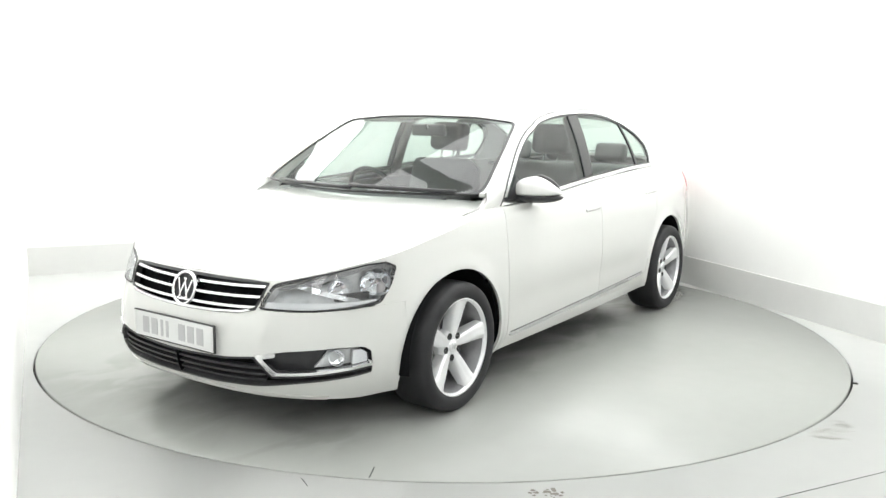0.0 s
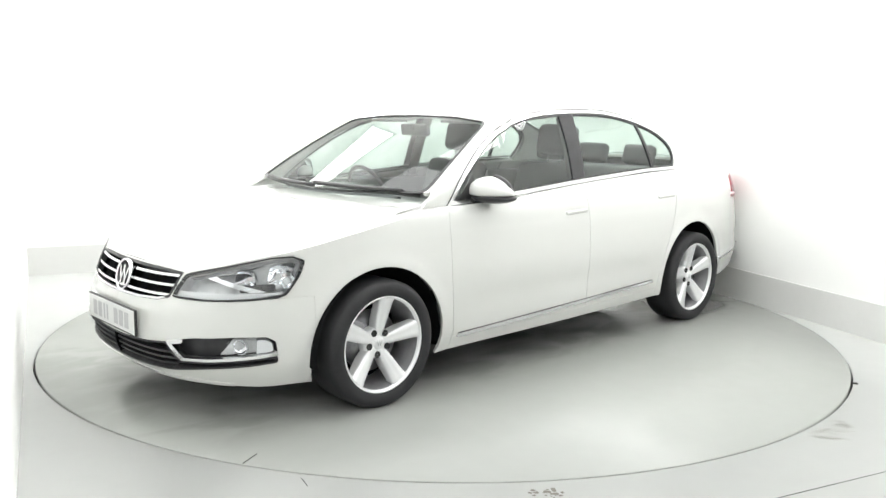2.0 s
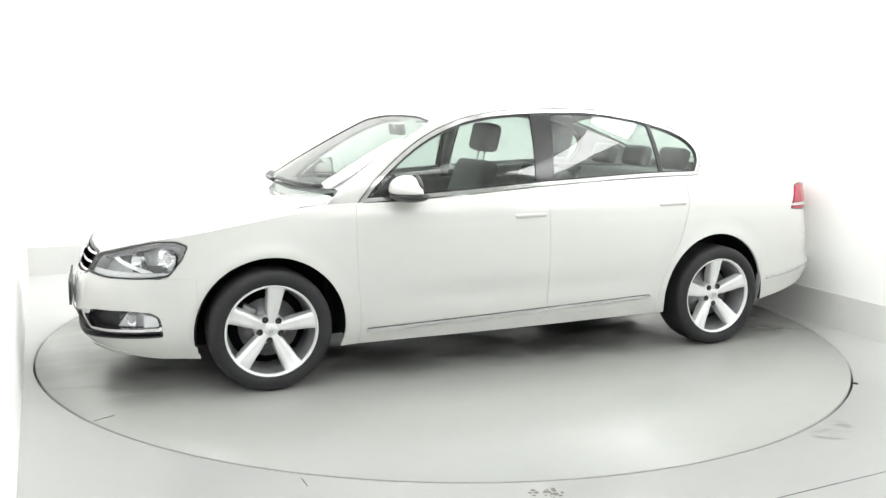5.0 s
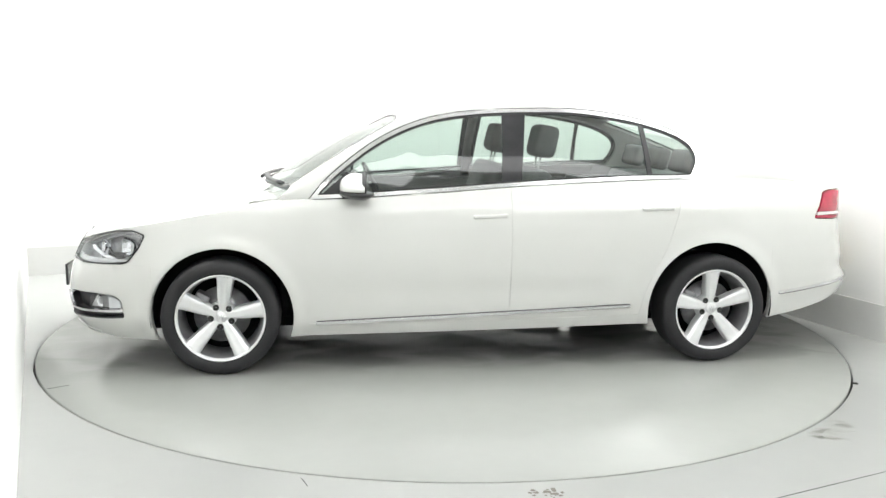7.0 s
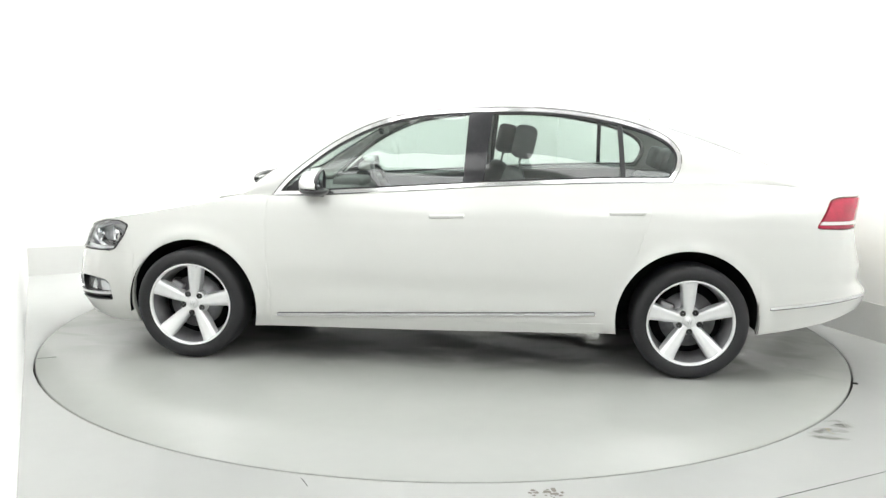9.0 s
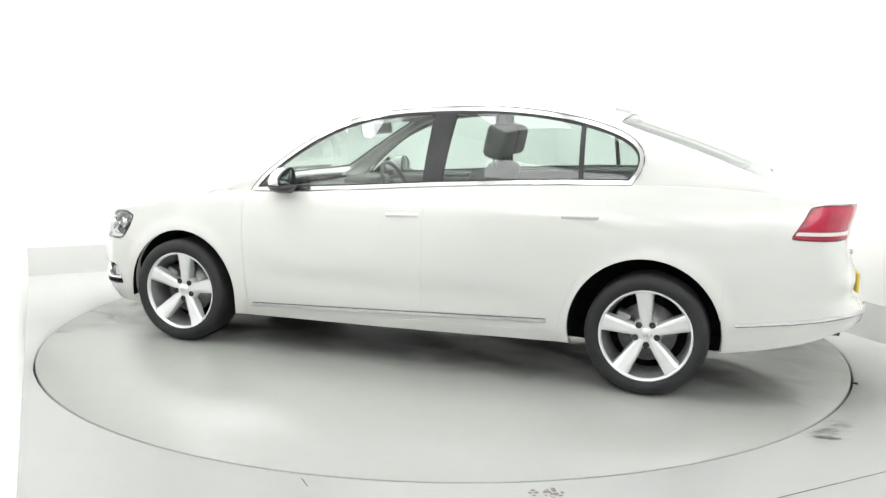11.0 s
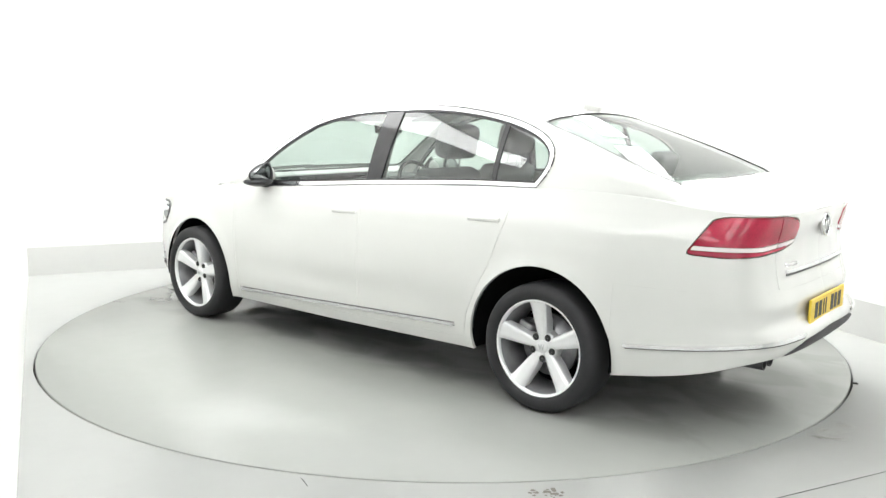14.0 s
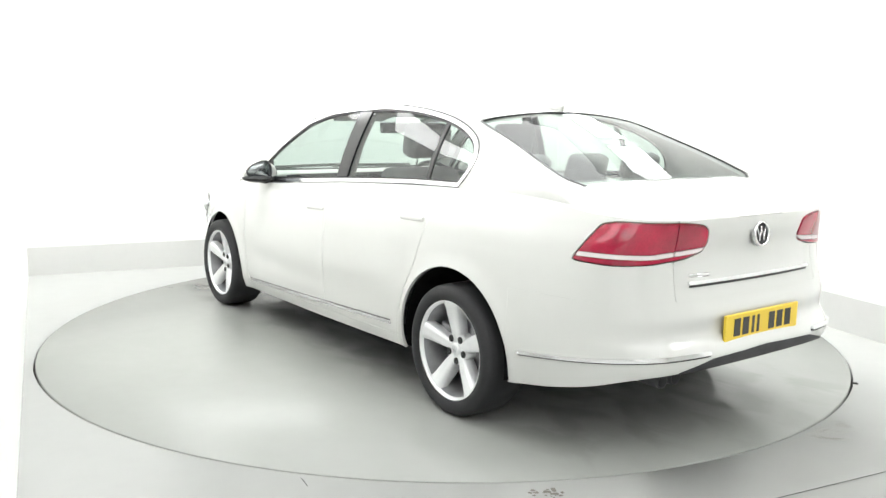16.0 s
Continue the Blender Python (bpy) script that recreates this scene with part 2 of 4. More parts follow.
def wall_run(a, b, z0, z1, thick, outward):
    """An upright slab from a to b in plan, its room face on the line."""
    ax, ay = a
    bx, by = b
    ox, oy = outward[0] * thick, outward[1] * thick
    bm = bmesh.new()
    pts = [(ax, ay), (bx, by), (bx + ox, by + oy), (ax + ox, ay + oy)]
    lo, hi = [bm.verts.new((x, y, z0)) for x, y in pts], [bm.verts.new((x, y, z1)) for x, y in pts]
    for k in range(4):
        j = (k + 1) % 4
        bm.faces.new((lo[k], lo[j], hi[j], hi[k]))
    bm.faces.new(lo[::-1]), bm.faces.new(hi)
    bmesh.ops.recalc_face_normals(bm, faces=bm.faces[:])
    return bm


def build_room():
    fl = part("floor", floor_sheet(), FLOOR)
    tagged(fl, "smooth light grey painted studio floor round the turntable", "floor", kind="structure")
    pit = part("turntable_pit", moved(turned([(0.001, 0), (RING + 0.01, 0)], 90, "z"), Matrix.Translation((0, 0, -0.045))), GAP)
    tagged(pit, "dark gap under the turntable's rim", "pit", kind="structure")

    def out(a, b, s):
        d = Vector((b[0] - a[0], b[1] - a[1])).normalized()
        return (-d.y * s, d.x * s)
    runs = [("wall_back", CORNER_L, CORNER_R, 1), ("wall_right", CORNER_R, END_R, 1), ("wall_left", CORNER_L, END_L, -1)]
    for name, a, b, s in runs:
        w = part(name, wall_run(a, b, 0.0, HIGH, 0.12, out(a, b, s)), WALL, smooth=False)
        tagged(w, "plain bright white studio wall", "wall", kind="structure")
    for name, a, b, s in runs[:2]:
        o = out(a, b, -s)
        w = part("plinth", wall_run(a, b, 0.0, 0.235, 0.006, o), PLINTH, smooth=False)
        tagged(w, "pale grey painted band along the foot of the wall", "baseboard", kind="structure")
    # All but the left jamb are unseen, added as white surroundings for reflections.
    for name, x0, x1, y0, y1 in (("wall_jamb_left", -7.0, END_L[0], -3.1, -2.98), ("unseen_jamb_right", END_R[0], 7.0, -3.17, -3.05),
                                 ("unseen_wall_front", -7.0, 7.0, -9.12, -9.0), ("unseen_wall_west", -7.12, -7.0, -9.0, -2.98), ("unseen_wall_east", 7.0, 7.12, -9.0, -3.05)):
        w = part(name, box(x0, x1, y0, y1, 0, HIGH), WALL, smooth=False)
        tagged(w, "plain bright white studio wall", "wall", kind="structure")
    # The ceiling is out of view too, added to close the room.
    c = part("ceiling", box(-7.2, 7.2, -9.2, 5.0, HIGH, HIGH + 0.1), CEIL, smooth=False)
    tagged(c, "unseen white studio ceiling", "ceiling", kind="structure")
    for a, b in (((1.10, -2.588), (3.05, -1.65)), ((-0.525, -2.43), (-0.490, -2.50))):
        d = Vector((b[0] - a[0], b[1] - a[1]))
        j = part("floor_joint", moved(box(0, d.length, -0.0013, 0.0013, -0.001, 0.0008), pose(a[0], a[1], 0, 0, 0, math.degrees(math.atan2(d.y, d.x)))), GAP, smooth=False)
        tagged(j, "thin dark joint in the grey floor", "floor joint", kind="structure")
    rng = random.Random(4)
    scuff = bmesh.new()
    for k in range(26):
        x, y, r = 0.38 + rng.gauss(0, 0.035), -2.515 + rng.gauss(0, 0.018), rng.uniform(0.003, 0.011)
        n = 7
        ring = [scuff.verts.new((x + r * rng.uniform(0.6, 1.3) * math.cos(6.283 * i / n), y + r * rng.uniform(0.6, 1.3) * math.sin(6.283 * i / n), 0.0006 + 0.00002 * k)) for i in range(n)]
        scuff.faces.new(ring)
    tagged(part("floor_scuffs", scuff, SCUFF, smooth=False), "small brown-grey scuff marks on the floor", "scuff marks", kind="stuff")
    # thin ragged film of water on the floor by the turntable's rim
    film_mesh = bmesh.new()
    for k in range(28):
        s = rng.uniform(-1, 1)
        ang, far = math.radians(-46.5 + 3.5 * s), 2.49 + abs(rng.gauss(0, 0.05))
        x, y = far * math.cos(ang), far * math.sin(ang)
        rx, ry = rng.uniform(0.015, 0.06), rng.uniform(0.008, 0.022)
        ring = [film_mesh.verts.new((x + rx * rng.uniform(0.55, 1.3) * math.cos(6.283 * i / 15), y + ry * rng.uniform(0.55, 1.3) * math.sin(6.283 * i / 15), 0.0007 + 0.00003 * k)) for i in range(15)]
        film_mesh.faces.new(ring)
    tagged(part("water_drips", film_mesh, SMEAR, smooth=False), "thin wet drips on the grey floor by the turntable", "water drips", kind="stuff")
    bolt = part("floor_bolt", moved(turned([(0.001, 0.004), (0.012, 0.004), (0.016, 0.0)], 14, "z"), Matrix.Translation((2.178, -1.145, 0))), GAP)
    tagged(bolt, "small dark bolt head in the floor by the turntable", "bolt")
    # Ceiling panels are out of view, added to light the car from above.
    lamp = new("added_ceiling_light")
    part("frame", join(box(-0.60, 0.60, -1.75, -1.7, -0.07, 0), box(-0.60, 0.60, 1.7, 1.75, -0.07, 0),
                       box(-0.60, -0.55, -1.7, 1.7, -0.07, 0), box(0.55, 0.60, -1.7, 1.7, -0.07, 0)), ALU, lamp, smooth=False)
    part("diffuser", box(-0.55, 0.55, -1.7, 1.7, -0.05, -0.02), LIGHT, lamp, smooth=False)
    tagged(lamp, "long white glowing panel light, added unseen on the ceiling", "ceiling light", "ceiling lights")
    lamp.matrix_basis = pose(-0.95, -0.70, HIGH, 0, 0, 24)
    # The five beyond y = -4 are added fill for flank and near floor.
    for x, y, a in ((0.3, -0.30, 24), (1.55, 0.10, 24), (-1.2, -7.0, 0), (1.0, -7.0, 0), (3.2, -7.0, 0), (-2.0, -4.3, 90), (2.0, -4.3, 90)):
        copy_thing(lamp, pose(x, y, HIGH, 0, 0, a))
    # strip lights along the tops of the walls, tilted into the room
    strip = new("wall_light")
    part("frame", join(box(-1.12, 1.12, -0.22, -0.19, -0.05, 0.02), box(-1.12, 1.12, 0.19, 0.22, -0.05, 0.02), box(-1.12, -1.09, -0.19, 0.19, -0.05, 0.02), box(1.09, 1.12, -0.19, 0.19, -0.05, 0.02)), ALU, strip, smooth=False)
    part("diffuser", box(-1.09, 1.09, -0.19, 0.19, -0.035, -0.01), STRIP, strip, smooth=False)
    tagged(strip, "long glowing strip light along the top of the wall", "wall light", "wall lights")
    first = True
    for name, a, b, s in runs:
        d = Vector((b[0] - a[0], b[1] - a[1]))
        n = 1 if name == "wall_left" else int(d.length // 2.3)
        ang = math.degrees(math.atan2(d.y, d.x))
        inn = out(a, b, -s)
        for k in range(n):
            f = (k + 0.5) / n
            m = pose(a[0] + d.x * f + inn[0] * 0.24, a[1] + d.y * f + inn[1] * 0.24, 2.81, 0, 0, ang) @ pose(0, 0, 0, -40 * s, 0, 0)
            if first:
                strip.matrix_basis = m
                first = False
            else:
                copy_thing(strip, m)


def build_turntable():
    t = new("turntable")
    tagged(t, "round grey painted turntable flush with the floor", "turntable")
    n = 180
    prof = [(0.001, 0.0), (1.2, 0.0), (RING - 0.017, 0.0), (RING - 0.013, -0.003), (RING - 0.013, -0.035), (0.001, -0.035)]
    part("deck", turned(prof, n, "z"), TABLE, t)
    a = math.radians(-96.4 - 235.4)
    seam = box(RING - 0.12, RING - 0.020, -0.0025, 0.0025, -0.001, 0.0012)
    part("seam", moved(seam, pose(0, 0, 0, 0, 0, math.degrees(a))), PLASTIC, t, "dark joint line near the rim", False)
    return t


# ---- the car: skin surfaces (x forward, y left, z up, metres) ----
PLAN = [(2.262, 0.0), (2.258, 0.15), (2.24, 0.32), (2.197, 0.47), (2.095, 0.63), (1.94, 0.745), (1.75, 0.80), (1.55, 0.83), (1.3, 0.855), (0.9, 0.87),
        (0.3, 0.878), (-0.4, 0.878), (-1.0, 0.872), (-1.4, 0.86), (-1.75, 0.828), (-2.0, 0.780), (-2.190, 0.715), (-2.305, 0.60), (-2.355, 0.42), (-2.371, 0.2), (-2.375, 0.0)]
FRONT_IN = [(0.10, 0.14), (0.18, 0.07), (0.24, 0.025), (0.33, 0.0), (0.42, 0.005), (0.5, 0.02), (0.58, 0.052), (0.65, 0.088), (0.70, 0.13), (0.75, 0.17)]
SIDE_IN = [(0.10, 0.10), (0.20, 0.045), (0.26, 0.022), (0.34, 0.010), (0.45, 0.002), (0.58, 0.0), (0.70, 0.006), (0.80, 0.016), (0.88, 0.034), (0.95, 0.07), (1.00, 0.098), (1.06, 0.13)]
REAR_IN = [(0.15, 0.17), (0.25, 0.10), (0.35, 0.020), (0.41, -0.014), (0.45, -0.017), (0.482, 0.0), (0.51, 0.024), (0.6, 0.027), (0.66, 0.045), (0.72, 0.062), (0.85, 0.073), (0.92, 0.056), (0.96, 0.05)]


def contour():
    k = np.arange(len(PLAN))
    s = np.linspace(0, len(PLAN) - 1, 1200)
    x, y = spline(s, list(zip(k, [p[0] for p in PLAN]))), spline(s, list(zip(k, [p[1] for p in PLAN])))
    L = np.concatenate([[0], np.cumsum(np.hypot(np.diff(x), np.diff(y)))])
    return x, y, L


CX, CY, CL = contour()


def at_x(x):
    """Girth along the plan contour at a given x."""
    return float(np.interp(-x, -CX, CL))


def front_y(y):
    h = len(CY) // 2
    return float(np.interp(y, CY[:h], CL[:h]))


def rear_y(y):
    h = len(CY) // 2
    return float(np.interp(y, CY[h:][::-1], CL[h:][::-1]))


TOP = [(2.262, 0.680), (2.19, 0.678), (2.12, 0.697), (2.03, 0.724), (1.93, 0.748), (1.75, 0.778), (1.5, 0.825), (1.25, 0.872), (1.0, 0.91), (0.86, 0.914), (0.594, 0.924), (0.2, 0.950),
       (-0.216, 0.982), (-0.641, 1.007), (-1.2, 1.029), (-1.5, 1.034), (-1.8, 1.022), (-2.05, 0.99), (-2.25, 0.980), (-2.44, 0.974)]
LOW = [(2.262, 0.205), (2.1, 0.19), (1.9, 0.172), (1.7, 0.168), (1.0, 0.19), (0.0, 0.205), (-0.96, 0.225), (-1.7, 0.240), (-1.9, 0.268), (-2.1, 0.313), (-2.25, 0.362), (-2.375, 0.40)]


def wrap_grid(nu=680, nv=124):
    """The outer skin below the shoulder, from the nose round the left flank to the tail."""
    L = np.linspace(0, CL[-1], nu)
    x, y = np.interp(L, CL, CX), np.interp(L, CL, CY)
    tx, ty = np.gradient(x, L), np.gradient(y, L)
    nx, ny = ty, -tx
    ln = np.hypot(nx, ny)
    nx, ny = nx / ln, ny / ln
    w = nx ** 2
    z0, z1 = spline(x, LOW), spline(x, TOP)
    s = np.linspace(0, 1, nv)
    Z = z0[:, None] + (z1 - z0)[:, None] * s[None, :]
    end = np.where((nx > 0)[:, None], spline(Z, FRONT_IN), spline(Z, REAR_IN))
    D = spline(Z, SIDE_IN) * (1 - w)[:, None] + end * w[:, None]
    # lower crease of the doors and flared arches
    X0 = x[:, None]
    for cx in (1.356, -1.356):
        r = np.hypot(X0 - cx, Z - 0.31)
        D -= 0.012 * np.exp(-((r - 0.37) / 0.05) ** 2) * (1 - w)[:, None]
    along = np.clip((0.98 - np.abs(X0)) / 0.35, 0, 1)
    D += 0.007 * np.exp(-((Z - 0.43) / 0.075) ** 2) * along ** 2 * (3 - 2 * along) * (1 - w)[:, None]
    P = np.stack([x[:, None] - nx[:, None] * D, np.maximum(y[:, None] - ny[:, None] * D, 0), Z], -1)
    P[0, :, 1] = 0
    P[-1, :, 1] = 0
    return P, np.repeat(L[:, None], nv, 1)


WRAP, GIRTH = wrap_grid()
WX, WZ = WRAP[..., 0], WRAP[..., 2]

# upper body
ZB = TOP
YB = [(1.3, 0.78), (0.86, 0.795), (0.4, 0.785), (0.0, 0.775), (-0.5, 0.766), (-1.0, 0.753), (-1.3, 0.745), (-1.75, 0.715), (-2.0, 0.68)]
ZR = [(1.22, 0.925), (1.05, 0.990), (0.9, 1.076), (0.74, 1.168), (0.59, 1.261), (0.44, 1.330), (0.29, 1.374), (0.135, 1.405), (-0.02, 1.413), (-0.225, 1.423), (-0.49, 1.423),
      (-0.65, 1.412), (-0.815, 1.393), (-0.985, 1.363), (-1.155, 1.318), (-1.35, 1.268), (-1.55, 1.205), (-1.75, 1.128), (-1.95, 1.030)]
YR = [(1.22, 0.772), (1.05, 0.758), (0.74, 0.705), (0.44, 0.642), (0.135, 0.605), (-0.5, 0.590), (-1.0, 0.575), (-1.35, 0.595), (-1.75, 0.640), (-1.95, 0.630)]
ZC = [(1.22, 0.94), (1.138, 0.972), (0.844, 1.130), (0.627, 1.266), (0.45, 1.345), (0.342, 1.385), (0.15, 1.420), (-0.009, 1.437), (-0.356, 1.458), (-0.7, 1.455), (-1.041, 1.413),
      (-1.383, 1.300), (-1.725, 1.178), (-1.95, 1.085)]


# both screens are gentle arcs; the rails run a little below them
def screen_rows():
    rows_c, rows_r = [], []
    for u in np.linspace(-0.02, 1, 9):
        z = 0.945 + 0.44 * u + 0.06 * u * (1 - u)
        rows_c.append((1.2 - 0.86 * u, z))
        if u > 0.1:
            rows_r.append((1.2 - 0.86 * u, z - 0.008 - 0.016 * (1 - u)))
    for u in np.linspace(0.02, 1.02, 9):
        z = 1.386 - 0.293 * u + 0.05 * u * (1 - u)
        rows_c.append((-1.165 - 0.765 * u, z))
        rows_r.append((-1.165 - 0.765 * u, z - 0.038 - 0.018 * (1 - u) - (0.03 if u > 0.95 else 0)))
    return rows_c, rows_r


ROWS_C, ROWS_R = screen_rows()
ZC = ROWS_C + [r for r in ZC if -1.1 < r[0] < 0.3]
ZR = ROWS_R + [r for r in ZR if -1.1 < r[0] < 0.3 or r[0] > 1.2]


def house_grids():
    xs = np.linspace(1.215, -1.945, 440)
    zb, yb, zr, yr, zc = (spline(xs, t) for t in (ZB, YB, ZR, YR, ZC))
    zb = np.minimum(zb, zr - 0.012) - 0.004
    xs2 = xs[:, None]
    s = np.linspace(0, 1, 84)[None, :]
    bulge = 0.018 * np.sin(np.pi * s)
    side = np.stack([xs2 + 0 * s, yb[:, None] + (yr - yb)[:, None] * s + bulge, zb[:, None] + (zr - zb)[:, None] * s], -1)
    v = np.linspace(1, -1, 101)[None, :]
    z = zr[:, None] + (zc - zr)[:, None] * (1 - np.abs(v) ** 2.1)
    top = np.stack([xs2 + 0 * v, yr[:, None] * v, z], -1)
    # the windscreen's foot sweeps back towards the pillars
    sweep = 0.11 * np.clip((xs2 - 0.35) / 0.85, 0, 1)
    top[..., 0] -= sweep * v ** 2
    side[..., 0] -= sweep * s
    return side, top, xs2 + 0 * v, v + 0 * xs2


SIDE, ROOF, RX, RV = house_grids()
SX, SZ = SIDE[..., 0], SIDE[..., 2]

DLO = [(0.898, 0.918), (0.825, 1.008), (0.755, 1.070), (0.605, 1.188), (0.45, 1.277), (0.295, 1.338), (0.135, 1.373), (-0.02, 1.391), (-0.225, 1.403), (-0.49, 1.409), (-0.66, 1.400),
       (-0.83, 1.379), (-1.0, 1.347), (-1.15, 1.300), (-1.245, 1.247), (-1.292, 1.180), (-1.282, 1.100), (-1.236, 1.034), (-0.9, 1.026), (-0.641, 1.013), (-0.216, 0.988), (0.203, 0.956), (0.594, 0.930)]
DLO = DLO[:1] + [tuple((np.array(a) * (1 - s) ** 2 + 2 * s * (1 - s) * np.array(b) + s * s * np.array(c)))
                for a, b, c in [(tuple((np.array(DLO[i - 1]) + DLO[i]) / 2), DLO[i], tuple((np.array(DLO[i]) + DLO[i + 1]) / 2)) for i in range(1, 17)] for s in (0.0, 0.33, 0.66)] + DLO[17:]
SCREEN = rounded([(1.165, 0.0), (1.16, 0.35), (1.135, 0.7), (1.095, 0.984), (0.445, 0.945), (0.405, 0.5), (0.395, 0.0), (0.405, -0.5), (0.445, -0.945), (1.095, -0.984), (1.135, -0.7), (1.16, -0.35)], 3, 0.12)
BACKLIGHT = rounded([(-1.155, 0.0), (-1.155, 0.5), (-1.140, 0.975), (-1.82, 0.985), (-1.885, 0.90), (-1.91, 0.45), (-1.92, 0.0), (-1.91, -0.45), (-1.885, -0.90), (-1.82, -0.985), (-1.140, -0.975), (-1.155, -0.5)], 3, 0.12)
ARCH_F, ARCH_R = (1.347, 0.303, 0.362), (-1.337, 0.312, 0.372)


def disc(cx, cz, r):
    return np.hypot(WX - cx, WZ - cz) - r


def lz(pts):
    """Polygon in girth and height from rows of ('x'|'f'|'r', value, z)."""
    fn = {"x": at_x, "f": front_y, "r": rear_y}
    return [(fn[k](a), z) for k, a, z in pts]


HEADLAMP = lz([("f", 0.435, 0.566), ("f", 0.455, 0.61), ("f", 0.49, 0.666), ("x", 2.05, 0.711), ("x", 1.88, 0.750), ("x", 1.79, 0.752), ("x", 1.735, 0.728), ("x", 1.765, 0.66), ("x", 1.825, 0.583), ("x", 1.95, 0.570), ("f", 0.60, 0.562)])
GRILLE = lz([("f", -0.001, 0.53), ("f", 0.2, 0.535), ("f", 0.35, 0.545), ("f", 0.42, 0.562), ("f", 0.445, 0.61), ("f", 0.47, 0.668), ("f", 0.35, 0.671), ("f", 0.2, 0.671), ("f", -0.001, 0.671)])
GRILLE[0], GRILLE[-1] = (-0.05, 0.53), (-0.05, 0.671)
INTAKE = [(-0.05, 0.235)] + lz([("f", 0.2, 0.237), ("f", 0.45, 0.248), ("f", 0.6, 0.268), ("x", 1.95, 0.282), ("x", 1.862, 0.290), ("x", 1.862, 0.318), ("x", 1.95, 0.312), ("f", 0.6, 0.30), ("f", 0.50, 0.295), ("f", 0.43, 0.375), ("f", 0.3, 0.36), ("f", 0.1, 0.352)]) + [(-0.05, 0.35)]
FOG = lz([("f", 0.505, 0.303), ("f", 0.435, 0.380), ("f", 0.55, 0.402), ("x", 2.02, 0.412), ("x", 1.91, 0.408), ("x", 1.872, 0.385), ("x", 1.862, 0.325), ("x", 1.95, 0.318), ("f", 0.62, 0.306)])
TAIL = lz([("x", -1.992, 0.808), ("x", -2.055, 0.90), ("x", -2.095, 0.956), ("x", -2.16, 0.969), ("r", 0.60, 0.970), ("r", 0.47, 0.968), ("r", 0.37, 0.957), ("r", 0.332, 0.938), ("r", 0.322, 0.875), ("r", 0.345, 0.845), ("r", 0.45, 0.820), ("r", 0.60, 0.808), ("x", -2.16, 0.801)])
DOOR_F = [(0.912, 0.99), (0.928, 0.80), (0.922, 0.56), (0.905, 0.36), (0.895, 0.262), (0.5, 0.262), (-0.172, 0.268), (-0.178, 1.1)]
DOOR_R = [(-0.178, 1.1), (-0.172, 0.268), (-0.60, 0.275), (-0.915, 0.282), (-0.935, 0.40), (-0.99, 0.53), (-1.06, 0.66), (-1.13, 0.87), (-1.155, 1.1)]
TAIL = rounded(TAIL, 3, 0.18)
HEADLAMP = rounded(HEADLAMP, 3, 0.15)
FOG = rounded(FOG, 3, 0.12)
G = 0.0017


DOORS = {}


